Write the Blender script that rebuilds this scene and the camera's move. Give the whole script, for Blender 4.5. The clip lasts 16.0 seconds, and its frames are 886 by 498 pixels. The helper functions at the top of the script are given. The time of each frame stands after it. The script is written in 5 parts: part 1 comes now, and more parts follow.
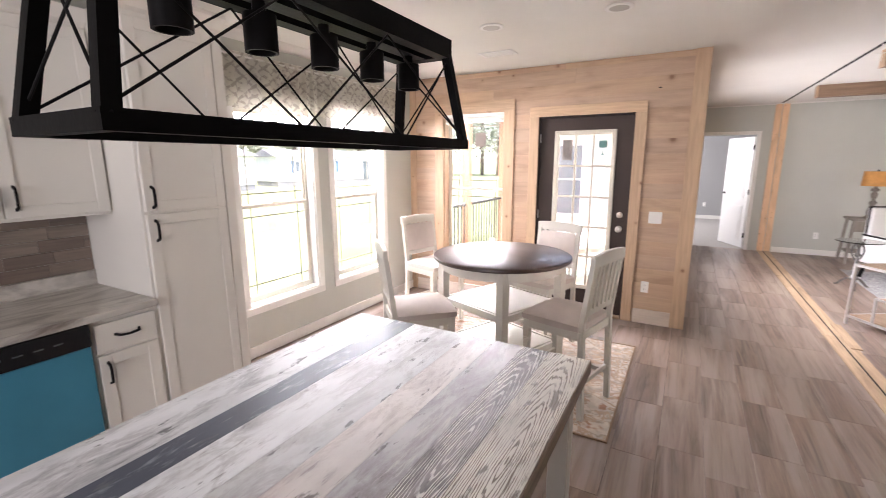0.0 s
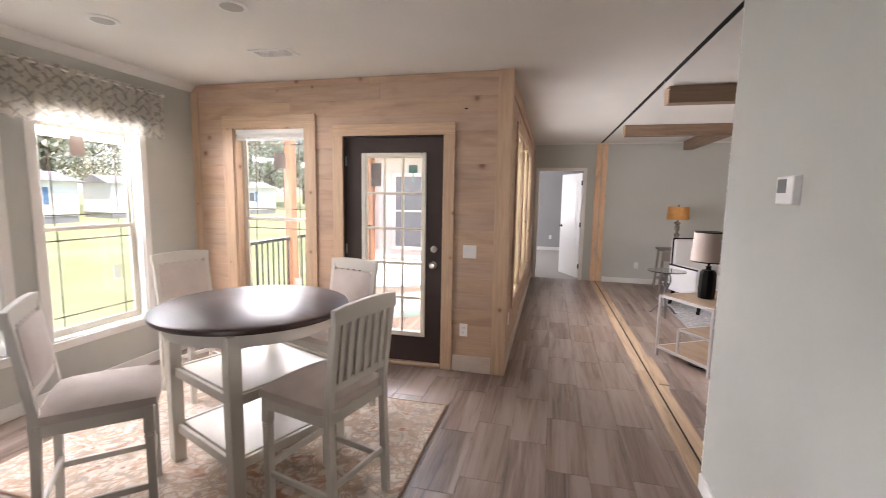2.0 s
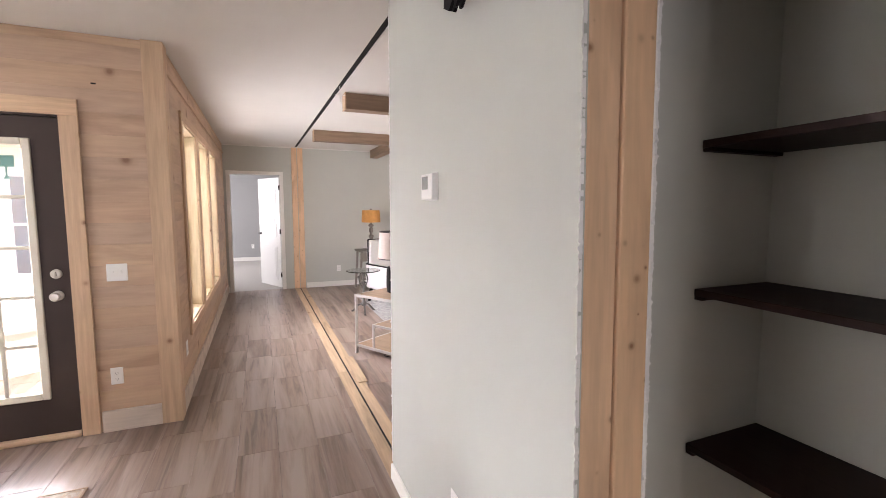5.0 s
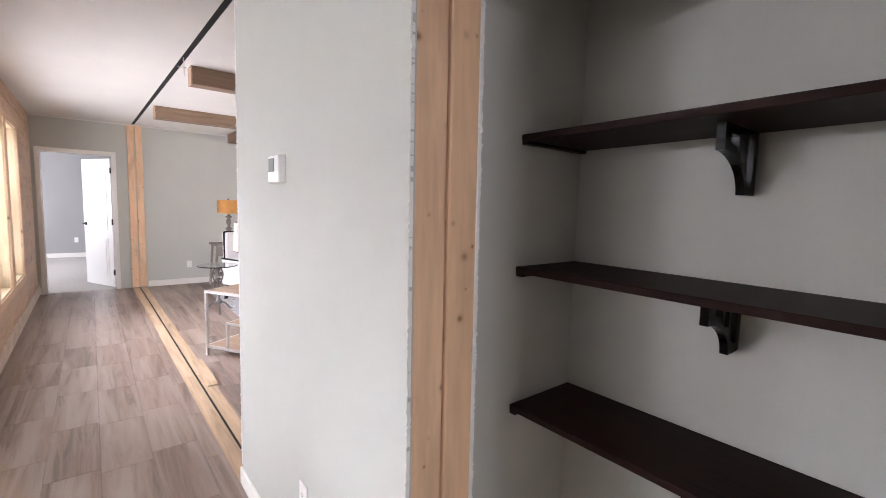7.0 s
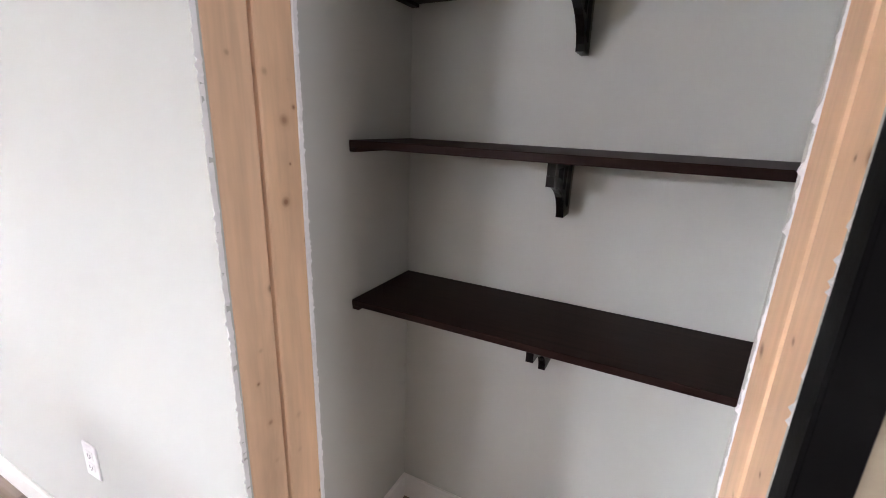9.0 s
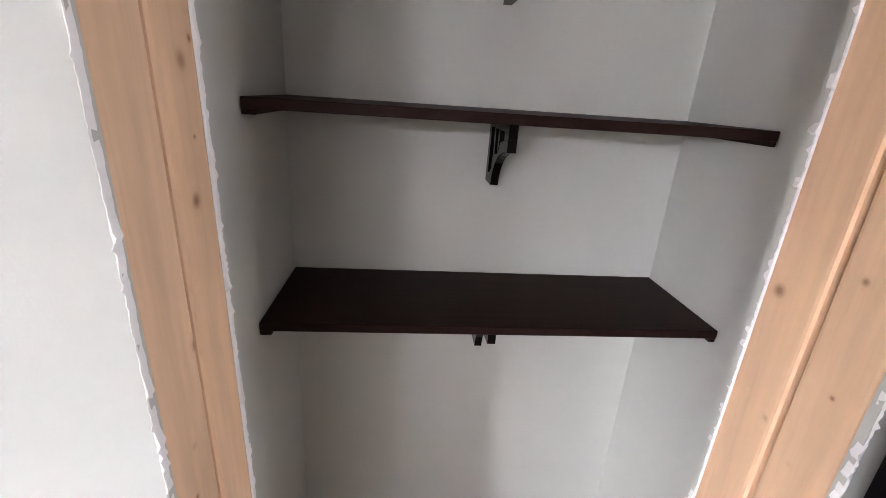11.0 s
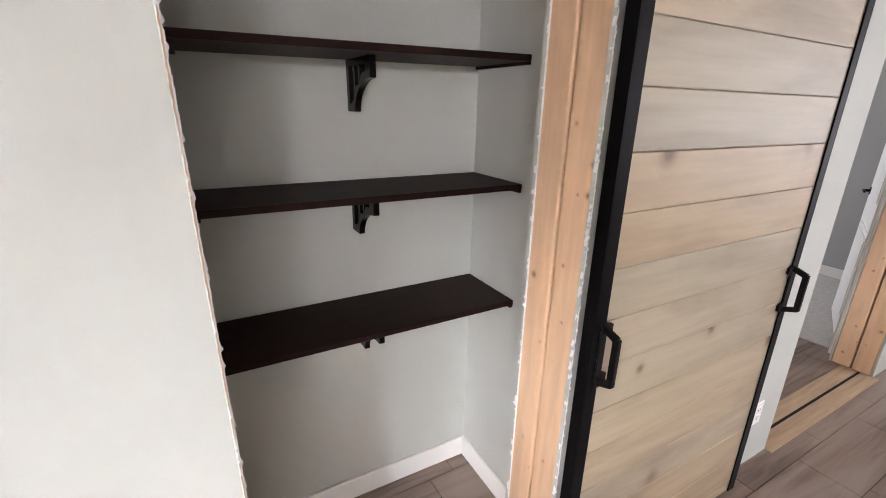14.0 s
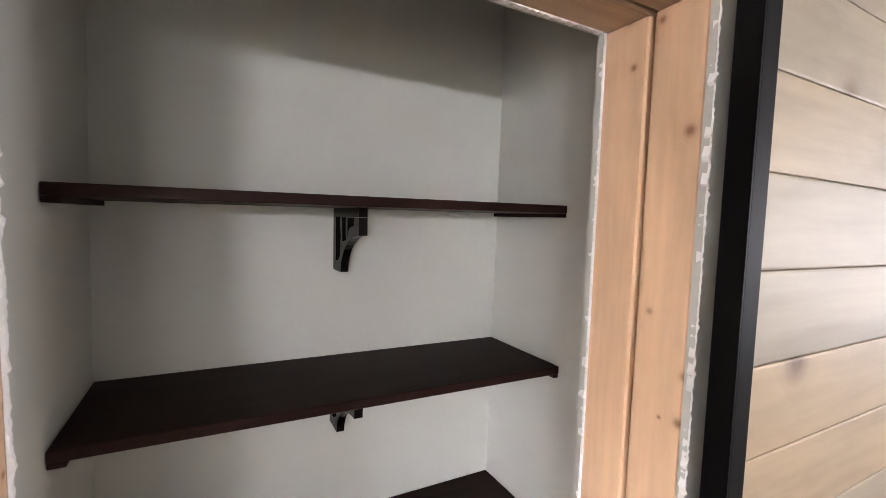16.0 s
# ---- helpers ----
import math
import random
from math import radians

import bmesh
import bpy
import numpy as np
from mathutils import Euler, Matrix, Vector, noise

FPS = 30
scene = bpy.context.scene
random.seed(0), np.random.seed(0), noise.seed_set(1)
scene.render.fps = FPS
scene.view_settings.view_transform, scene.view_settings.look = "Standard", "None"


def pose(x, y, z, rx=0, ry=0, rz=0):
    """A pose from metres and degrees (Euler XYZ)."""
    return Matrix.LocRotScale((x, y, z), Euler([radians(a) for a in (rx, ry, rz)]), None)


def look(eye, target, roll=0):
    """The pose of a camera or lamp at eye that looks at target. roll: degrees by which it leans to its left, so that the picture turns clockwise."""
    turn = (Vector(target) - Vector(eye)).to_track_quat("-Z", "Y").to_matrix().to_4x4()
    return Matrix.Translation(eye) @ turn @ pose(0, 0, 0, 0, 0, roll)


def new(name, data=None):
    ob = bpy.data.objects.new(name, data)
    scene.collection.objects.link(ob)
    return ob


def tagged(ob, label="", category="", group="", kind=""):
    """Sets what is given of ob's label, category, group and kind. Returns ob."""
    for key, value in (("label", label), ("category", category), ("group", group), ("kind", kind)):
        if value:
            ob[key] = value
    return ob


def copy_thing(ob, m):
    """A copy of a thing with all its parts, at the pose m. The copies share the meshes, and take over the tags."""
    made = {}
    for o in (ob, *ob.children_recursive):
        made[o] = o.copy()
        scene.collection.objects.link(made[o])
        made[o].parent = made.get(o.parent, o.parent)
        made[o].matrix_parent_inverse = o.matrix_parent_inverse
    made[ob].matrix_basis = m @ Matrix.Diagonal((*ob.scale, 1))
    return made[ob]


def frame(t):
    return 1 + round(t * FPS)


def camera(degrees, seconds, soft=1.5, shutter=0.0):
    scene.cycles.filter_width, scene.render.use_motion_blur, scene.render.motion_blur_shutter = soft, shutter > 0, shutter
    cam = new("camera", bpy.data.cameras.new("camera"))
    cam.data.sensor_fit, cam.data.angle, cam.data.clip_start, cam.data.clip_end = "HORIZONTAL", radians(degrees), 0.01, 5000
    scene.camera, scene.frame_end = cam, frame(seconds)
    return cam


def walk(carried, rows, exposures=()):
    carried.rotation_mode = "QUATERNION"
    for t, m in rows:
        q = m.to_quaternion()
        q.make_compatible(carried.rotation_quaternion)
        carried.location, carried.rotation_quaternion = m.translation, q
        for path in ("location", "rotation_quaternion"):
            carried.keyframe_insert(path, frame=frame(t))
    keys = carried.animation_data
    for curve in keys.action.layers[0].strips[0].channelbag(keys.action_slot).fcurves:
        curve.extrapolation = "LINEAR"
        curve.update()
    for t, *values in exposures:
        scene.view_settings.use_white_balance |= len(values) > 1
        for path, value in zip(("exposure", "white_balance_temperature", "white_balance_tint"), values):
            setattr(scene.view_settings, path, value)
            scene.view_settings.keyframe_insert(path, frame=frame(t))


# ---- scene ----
cam = camera(90.7, 16.0, soft=0.8, shutter=0.2)
PATH = [
    (0, (0.225, -0.049, 1.604), (-0.734, 1.663, 1.214), -0.2),
    (0.5, (0.283, 0.091, 1.622), (-0.937, 1.633, 1.256), 1.4),
    (1, (0.317, 0.395, 1.621), (-0.903, 1.955, 1.337), 1.4),
    (1.5, (0.475, 0.662, 1.585), (-0.402, 2.442, 1.332), 1.1),
    (2, (0.63, 0.918, 1.535), (0.156, 2.846, 1.299), 1.0),
    (2.5, (0.691, 1.185, 1.538), (0.549, 3.167, 1.311), 1.0),
    (3, (0.761, 1.334, 1.564), (1.009, 3.306, 1.348), 0.7),
    (3.5, (0.808, 1.324, 1.56), (1.284, 3.256, 1.356), 0.6),
    (4, (0.848, 1.257, 1.563), (1.44, 3.158, 1.37), 0.5),
    (4.2, (0.856, 1.23, 1.55), (1.479, 3.121, 1.359), 0.4),
    (6.3, (0.814, 1.088, 1.477), (1.88, 2.769, 1.285), 0.9),
    (6.5, (0.846, 1.084, 1.472), (1.964, 2.731, 1.282), 1.2),
    (7, (0.911, 1.084, 1.466), (2.16, 2.634, 1.266), 1.7),
    (7.5, (0.94, 1.087, 1.455), (2.321, 2.517, 1.237), 2.1),
    (8, (0.914, 1.083, 1.402), (2.468, 2.313, 1.135), 2.7),
    (8.5, (0.917, 1.119, 1.356), (2.585, 2.13, 0.916), 2.7),
    (9, (0.999, 1.231, 1.347), (2.719, 2.087, 0.789), 2.4),
    (9.5, (1.058, 1.311, 1.324), (2.842, 1.96, 0.694), 2.4),
    (9.7, (1.052, 1.352, 1.325), (2.868, 1.885, 0.676), 2.5),
    (11.8, (1.112, 1.837, 1.312), (2.926, 1.309, 0.657), 3.3),
    (12, (1.076, 1.88, 1.309), (2.865, 1.272, 0.652), 2.9),
    (12.5, (1.007, 1.917, 1.335), (2.712, 1.114, 0.667), 3.3),
    (13, (0.882, 1.922, 1.426), (2.562, 1.078, 0.744), 3.4),
    (13.5, (0.778, 1.908, 1.467), (2.455, 1.054, 0.788), 1.9),
    (14, (0.761, 1.89, 1.534), (2.414, 0.956, 0.907), 1.2),
    (14.5, (0.754, 1.869, 1.565), (2.427, 0.897, 1.059), 1.5),
    (15, (0.865, 1.828, 1.587), (2.562, 0.835, 1.223), 1.5),
    (15.5, (1.011, 1.788, 1.621), (2.733, 0.785, 1.445), 1.5),
    (16, (1.088, 1.721, 1.634), (2.847, 0.779, 1.504), 2.0),
]
EXPOSURES = [(0.0, 2.35, 6600, 23), (1.0, 2.25, 6600, 23), (2.0, 1.7, 6700, 22), (3.0, 1.95, 6800, 22), (4.0, 2.15, 6800, 23), (7.0, 2.45, 6300, 23), (9.0, 2.75, 6250, 23), (12.0, 2.7, 6350, 23), (13.5, 2.72, 6450, 22), (14.5, 2.82, 6500, 21), (16.0, 3.1, 6500, 21)]
walk(cam, [(t, look(e, g, r)) for t, e, g, r in PATH], EXPOSURES)

# ---- light ----
world = bpy.data.worlds.new("sky")
scene.world = world
world.use_nodes = True
wn = world.node_tree.nodes
sky = wn.new("ShaderNodeTexSky")
sky.sky_type = "NISHITA"
sky.sun_disc = False
sky.sun_elevation = radians(65)
sky.sun_rotation = radians(130)
world.node_tree.links.new(sky.outputs[0], wn["Background"].inputs[0])
wn["Background"].inputs[1].default_value = 0.15

sun = new("sun", bpy.data.lights.new("sun", "SUN"))
sun.data.energy, sun.data.angle, sun.data.color = 3.4, radians(0.5), (1, 0.95, 0.88)
sun.matrix_world = look((0, 0, 0), (-math.sin(radians(130)) * math.cos(radians(65)), -math.cos(radians(130)) * math.cos(radians(65)), -math.sin(radians(65))))


def daylight_fill(name, eye, target, w, hgt, energy, tone=(0.93, 0.97, 1.0)):
    """An area lamp of daylight tone, added to bring in light."""
    data = bpy.data.lights.new(name, "AREA")
    data.shape, data.size, data.size_y, data.energy, data.color = "RECTANGLE", w, hgt, energy, tone
    ob = new(name, data)
    ob.matrix_world = look(eye, target)
    return ob


# added fill lamps out of view, where no openings are built
daylight_fill("kitchen_window_light", (-0.7, -3.2, 1.5), (-2.1, 0.4, 0.8), 1.8, 1.3, 25)
daylight_fill("living_window_light", (6.2, 6.0, 1.5), (2, 6.5, 1.0), 3.2, 1.5, 12, (1.0, 0.91, 0.79))
daylight_fill("bedroom_window_light", (-2.6, 12.4, 1.5), (1, 12, 1.0), 1.6, 1.3, 42)
daylight_fill("far_bedroom_window_light", (4.2, -2.6, 1.5), (1.5, -2.6, 0.6), 1.2, 1.3, 5)
# sky light in the heads of the window openings
for y, power in ((2.56, 4), (3.61, 20)):
    daylight_fill("window_sky_light", (-2.972, y, 1.985), (0, y, 1.985), 0.74, 0.11, power)
# area lamps added outdoors, out of sight from inside, to boost the sky's light
daylight_fill("sky_over_porch", (-1.9, 8.2, 3.5), (-0.4, 3.0, 0.7), 1.6, 0.8, 8)
daylight_fill("sky_past_porch", (-5.0, 9.4, 3.3), (1.4, 1.5, 1.0), 4.6, 1.0, 520)
daylight_fill("sky_above_windows", (-3.35, 3.08, 2.55), (-1.0, 3.08, 0.3), 2.1, 0.5, 60)
daylight_fill("sky_above_porch_window", (-1.98, 5.05, 2.65), (-1.7, 3.0, 0.2), 0.8, 0.4, 8)
# area lamps fill the hall windows in place of sky light
for y in (5.68, 6.64, 7.60):
    daylight_fill("hall_window_light", (0.118, y, 1.35), (2, y, 1.35), 0.76, 1.6, 6.5)


# ---- materials ----
def mat_base(name):
    m = bpy.data.materials.new(name)
    m.use_nodes = True
    nt = m.node_tree
    return m, nt, nt.nodes["Principled BSDF"]


def coords(nt, scale=(1, 1, 1), per_object=True):
    """Object coordinates, shifted for each object by a random amount."""
    tc = nt.nodes.new("ShaderNodeTexCoord")
    mp = nt.nodes.new("ShaderNodeMapping")
    mp.inputs["Scale"].default_value = scale
    if per_object:
        oi = nt.nodes.new("ShaderNodeObjectInfo")
        mul = nt.nodes.new("ShaderNodeMath")
        mul.operation = "MULTIPLY"
        mul.inputs[1].default_value = 37.0
        nt.links.new(oi.outputs["Random"], mul.inputs[0])
        add = nt.nodes.new("ShaderNodeVectorMath")
        add.operation = "ADD"
        nt.links.new(tc.outputs["Object"], add.inputs[0])
        nt.links.new(mul.outputs[0], add.inputs[1])
        nt.links.new(add.outputs[0], mp.inputs[0])
    else:
        nt.links.new(tc.outputs["Object"], mp.inputs[0])
    return mp.outputs[0]


def noise_tex(nt, vec, scale, detail=4.0, rough=0.55, distortion=0.0):
    n = nt.nodes.new("ShaderNodeTexNoise")
    n.inputs["Scale"].default_value = scale
    n.inputs["Detail"].default_value = detail
    n.inputs["Roughness"].default_value = rough
    n.inputs["Distortion"].default_value = distortion
    nt.links.new(vec, n.inputs["Vector"])
    return n.outputs["Fac"]


def ramp(nt, fac, stops):
    r = nt.nodes.new("ShaderNodeValToRGB")
    while len(r.color_ramp.elements) < len(stops):
        r.color_ramp.elements.new(0.5)
    while len(r.color_ramp.elements) > len(stops):
        r.color_ramp.elements.remove(r.color_ramp.elements[-1])
    for e, (p, c) in zip(r.color_ramp.elements, stops):
        e.position, e.color = p, (*c, 1) if len(c) == 3 else c
    nt.links.new(fac, r.inputs[0])
    return r.outputs[0]


def mix(nt, fac, a, b, mode="MIX"):
    n = nt.nodes.new("ShaderNodeMix")
    n.data_type, n.blend_type = "RGBA", mode
    for sock, v in ((n.inputs["Factor"], fac), (n.inputs["A"], a), (n.inputs["B"], b)):
        if isinstance(v, (int, float)):
            sock.default_value = v
        elif isinstance(v, tuple):
            sock.default_value = (*v, 1)
        else:
            nt.links.new(v, sock)
    return n.outputs["Result"]


def bump(nt, bsdf, fac, strength, dist=0.002):
    b = nt.nodes.new("ShaderNodeBump")
    b.inputs["Strength"].default_value = strength
    b.inputs["Distance"].default_value = dist
    nt.links.new(fac, b.inputs["Height"])
    nt.links.new(b.outputs[0], bsdf.inputs["Normal"])


def paint(name, c, rough=0.6, vary=0.06, grain=160.0, strength=0.25, metal=0.0, spots=1.3, coat=0.0):
    """Painted, plastic or metal surface with a faint mottling and a fine relief."""
    m, nt, b = mat_base(name)
    v = coords(nt, per_object=False)
    dark = tuple(x * (1 - vary) for x in c)
    light = tuple(min(1, x * (1 + vary)) for x in c)
    col = ramp(nt, noise_tex(nt, v, spots, 5), [(0.3, dark), (0.7, light)])
    nt.links.new(col, b.inputs["Base Color"])
    b.inputs["Roughness"].default_value = rough
    b.inputs["Metallic"].default_value = metal
    b.inputs["Coat Weight"].default_value = coat
    bump(nt, b, noise_tex(nt, v, grain, 3), strength, 0.001)
    return m


def wood(name, tones, axis="x", rough=0.55, fine=1.0, contrast=0.5, strength=0.3, knots=0.0, wash=None, island=False, soft=False):
    """Grained wood; the grain runs along the axis, and each piece takes its own tone."""
    m, nt, b = mat_base(name)
    long, across = 0.9 * fine, 14.0 * fine
    sc = {"x": (long, across, across), "y": (across, long, across), "z": (across, across, long)}[axis]
    v = coords(nt, sc)
    if island:
        geo = nt.nodes.new("ShaderNodeNewGeometry")
        shift = nt.nodes.new("ShaderNodeVectorMath")
        shift.operation = "MULTIPLY_ADD"
        shift.inputs[1].default_value = (31, 57, 0)
        nt.links.new(geo.outputs["Random Per Island"], shift.inputs[0])
        nt.links.new(v, shift.inputs[2])
        v = shift.outputs[0]
    grain = noise_tex(nt, v, 1.0, 6, 0.6, 1.2)
    sc2 = tuple(s * 5 for s in sc)
    fibre = noise_tex(nt, coords(nt, sc2), 1.0, 3, 0.6)
    oi = nt.nodes.new("ShaderNodeObjectInfo")
    n = len(tones)
    tone = ramp(nt, geo.outputs["Random Per Island"] if island else oi.outputs["Random"], [(i / n, t) for i, t in enumerate(tones)])
    for node in nt.nodes:
        if node.type == "VALTORGB" and len(node.color_ramp.elements) == n:
            node.color_ramp.interpolation = "CONSTANT"
    lo, hi = 1 - contrast * 0.7, 1 + contrast * 0.35
    g1 = ramp(nt, grain, [(0.32, (lo, lo, lo)), (0.5, (1, 1, 1)), (0.7, (hi, hi, hi))])
    f0 = 0.95 if soft else 0.86
    g2 = ramp(nt, fibre, [(0.3, (f0, f0, f0)), (0.65, (1.04, 1.04, 1.04))])
    col = mix(nt, 1.0, mix(nt, 1.0, tone, g1, "MULTIPLY"), g2, "MULTIPLY")
    if soft:
        blot = noise_tex(nt, coords(nt, {"x": (1.6, 7, 7), "y": (7, 1.6, 7), "z": (7, 7, 1.6)}[axis]), 1.0, 4, 0.55, 0.5)
        col = mix(nt, 1.0, col, ramp(nt, blot, [(0.3, (0.78, 0.76, 0.75)), (0.5, (1, 1, 1)), (0.72, (1.10, 1.09, 1.06))]), "MULTIPLY")
    if wash:
        patch = ramp(nt, noise_tex(nt, coords(nt, tuple(s * 0.35 for s in sc)), 1.0, 5, 0.6, 0.6), [(0.42, (0, 0, 0)), (0.62, (1, 1, 1))])
        col = mix(nt, patch, col, wash)
    if knots:
        sep = nt.nodes.new("ShaderNodeSeparateXYZ")
        nt.links.new(coords(nt), sep.inputs[0])
        order = {"x": (0, 1, 2), "y": (1, 0, 2), "z": (2, 0, 1)}[axis]
        side = nt.nodes.new("ShaderNodeMath")
        nt.links.new(sep.outputs[order[1]], side.inputs[0])
        nt.links.new(sep.outputs[order[2]], side.inputs[1])
        uv = nt.nodes.new("ShaderNodeCombineXYZ")
        nt.links.new(sep.outputs[order[0]], uv.inputs[0])
        nt.links.new(side.outputs[0], uv.inputs[1])
        vo = nt.nodes.new("ShaderNodeTexVoronoi")
        vo.voronoi_dimensions = "2D"
        vo.inputs["Scale"].default_value = knots
        nt.links.new(uv.outputs[0], vo.inputs["Vector"])
        pick = nt.nodes.new("ShaderNodeSeparateColor")
        nt.links.new(vo.outputs["Color"], pick.inputs[0])
        size = nt.nodes.new("ShaderNodeMath")
        size.operation = "MULTIPLY_ADD"
        size.inputs[1].default_value, size.inputs[2].default_value = 1.1, 0.35
        nt.links.new(pick.outputs[1], size.inputs[0])
        apart = nt.nodes.new("ShaderNodeMath")
        apart.operation = "DIVIDE"
        nt.links.new(vo.outputs["Distance"], apart.inputs[0])
        nt.links.new(size.outputs[0], apart.inputs[1])
        kn = ramp(nt, apart.outputs[0], [(0.03, (1, 1, 1)), (0.06, (0.6, 0.6, 0.6)), (0.11, (0.12, 0.12, 0.12)), (0.2, (0, 0, 0))])
        some = ramp(nt, pick.outputs[0], [(0.5 if knots > 6 else 0.7, (0, 0, 0)), (0.75 if knots > 6 else 0.85, (0.85, 0.85, 0.85))])
        kn = mix(nt, 1.0, kn, some, "MULTIPLY")
        col = mix(nt, kn, col, (tones[0][0] * 0.33, tones[0][1] * 0.22, tones[0][2] * 0.17))
    nt.links.new(col, b.inputs["Base Color"])
    b.inputs["Roughness"].default_value = rough
    bump(nt, b, grain, strength, 0.0015)
    return m


M_WALL = paint("greige_wall_paint", (0.505, 0.512, 0.468), 0.75, 0.03, 220, 0.2)
M_CEIL = paint("ceiling_paint", (0.74, 0.72, 0.68), 0.85, 0.03, 90, 0.5)
M_WHITE = paint("white_trim_paint", (0.78, 0.76, 0.72), 0.45, 0.03, 120, 0.12)
M_DOORWHITE = paint("white_door_paint", (0.8, 0.8, 0.78), 0.4, 0.02, 120, 0.1)
M_CAB = paint("cream_cabinet_paint", (0.72, 0.69, 0.63), 0.42, 0.03, 120, 0.12)
M_BLACK = paint("black_metal", (0.010, 0.009, 0.009), 0.45, 0.25, 200, 0.15, 0.0)
M_BLACKFRAME = paint("black_stained_frame", (0.006, 0.0055, 0.0055), 0.5, 0.3, 90, 0.3)
M_DARKDOOR = paint("dark_brown_door_paint", (0.050, 0.034, 0.029), 0.5, 0.12, 140, 0.2)
M_SHELF = wood("espresso_shelf", [(0.025, 0.0115, 0.0092), (0.022, 0.0105, 0.0085)], "y", 0.48, 1.5, 0.5, 0.15)
M_SHELF.node_tree.nodes["Principled BSDF"].inputs["Specular IOR Level"].default_value = 0.06
M_BRACKET = paint("espresso_bracket_gloss", (0.005, 0.0035, 0.003), 0.18, 0.2, 150, 0.1, 0.0, 3)
M_BRACKET.node_tree.nodes["Principled BSDF"].inputs["Specular IOR Level"].default_value = 0.09
M_DARKDOOR.node_tree.nodes["Principled BSDF"].inputs["Specular IOR Level"].default_value = 0.25
for m in (M_BLACK, M_BLACKFRAME):
    m.node_tree.nodes["Principled BSDF"].inputs["Specular IOR Level"].default_value = 0.05
PINE_TONES = [(0.50, 0.335, 0.23), (0.49, 0.335, 0.23), (0.475, 0.33, 0.235), (0.47, 0.33, 0.235), (0.505, 0.345, 0.23)]
M_SHIPX = wood("stained_pine_board_x", PINE_TONES, "x", 0.6, 0.9, 0.10, 0.08, 3.0, soft=True)
M_SHIPY = wood("stained_pine_board_y", PINE_TONES, "y", 0.6, 0.9, 0.10, 0.08, 3.0, soft=True)
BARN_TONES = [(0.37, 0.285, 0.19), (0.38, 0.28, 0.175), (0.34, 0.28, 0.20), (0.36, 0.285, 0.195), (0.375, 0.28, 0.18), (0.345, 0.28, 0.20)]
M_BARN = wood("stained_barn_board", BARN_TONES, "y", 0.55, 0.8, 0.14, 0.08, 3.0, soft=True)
M_CASEZ = wood("pine_casing_upright", [(0.60, 0.41, 0.265), (0.56, 0.385, 0.25)], "z", 0.55, 0.8, 0.16, 0.15, 5.5)
M_CASEX = wood("pine_casing_level", [(0.60, 0.41, 0.265), (0.56, 0.385, 0.25)], "x", 0.55, 0.8, 0.16, 0.15, 5.5)
M_CASEY = wood("pine_casing_level_y", [(0.60, 0.41, 0.265), (0.56, 0.385, 0.25)], "y", 0.55, 0.8, 0.16, 0.15, 5.5)
M_STUD = wood("raw_pine_stud", [(0.76, 0.505, 0.31), (0.78, 0.53, 0.335)], "z", 0.7, 0.9, 0.1, 0.12, 11.0, soft=True)
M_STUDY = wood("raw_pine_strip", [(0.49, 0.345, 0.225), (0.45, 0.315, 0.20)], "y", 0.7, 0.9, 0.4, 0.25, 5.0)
M_BASE = wood("whitewashed_base_board", [(0.56, 0.47, 0.40)], "x", 0.6, 0.9, 0.1, 0.08, soft=True)
M_BEAM = wood("brown_ceiling_beam", [(0.26, 0.17, 0.11)], "x", 0.6, 0.8, 0.35, 0.25)
M_DRYWALL = paint("raw_drywall_edge", (0.84, 0.83, 0.81), 0.95, 0.08, 60, 0.9)
M_FLOOR = wood("grey_brown_plank_floor", [(0.195, 0.130, 0.098), (0.150, 0.100, 0.076), (0.222, 0.158, 0.123), (0.176, 0.118, 0.089), (0.212, 0.148, 0.113)], "y", 0.40, 1.5, 0.72, 0.15, wash=(0.30, 0.232, 0.193))
M_FLOORREST = wood("grey_brown_plank_floor_far", [(0.195, 0.130, 0.098), (0.150, 0.100, 0.076), (0.222, 0.158, 0.123), (0.176, 0.118, 0.089), (0.212, 0.148, 0.113)], "y", 0.40, 1.5, 0.72, 0.15, wash=(0.30, 0.232, 0.193), island=True)
M_JOINT = paint("dark_joint", (0.035, 0.028, 0.024), 0.9)
# near-black colour that stands for the shade inside open gaps
M_GAPSHADE = paint("gap_shade", (0.006, 0.006, 0.005), 0.95)
M_CREAM = paint("antique_cream_paint", (0.66, 0.625, 0.555), 0.5, 0.06, 90, 0.2)
M_LINEN = paint("beige_linen", (0.61, 0.53, 0.485), 0.9, 0.06, 420, 0.9, 0, 9)
M_TABLETOP = wood("dark_walnut_top", [(0.045, 0.019, 0.013)], "x", 0.36, 0.7, 0.6, 0.06)
M_STEEL = paint("brushed_nickel", (0.62, 0.60, 0.57), 0.28, 0.04, 200, 0.1, 1.0)
M_PLATE = paint("white_plastic_plate", (0.82, 0.81, 0.78), 0.35, 0.02, 60, 0.05)
M_SLOT = paint("dark_slot", (0.03, 0.03, 0.03), 0.6)
M_SCREEN = paint("grey_screen", (0.08, 0.09, 0.085), 0.3)
M_BLUE = paint("blue_protective_film", (0.055, 0.25, 0.36), 0.3, 0.12, 40, 0.3, 0.15, 2.2)
M_DWBLACK = paint("black_control_panel", (0.012, 0.012, 0.013), 0.25)
M_CARPET = paint("grey_carpet", (0.42, 0.40, 0.375), 0.98, 0.12, 260, 1.0, 0, 30)
M_GREYWALL = paint("grey_bedroom_paint", (0.34, 0.34, 0.335), 0.8, 0.03, 220, 0.2)


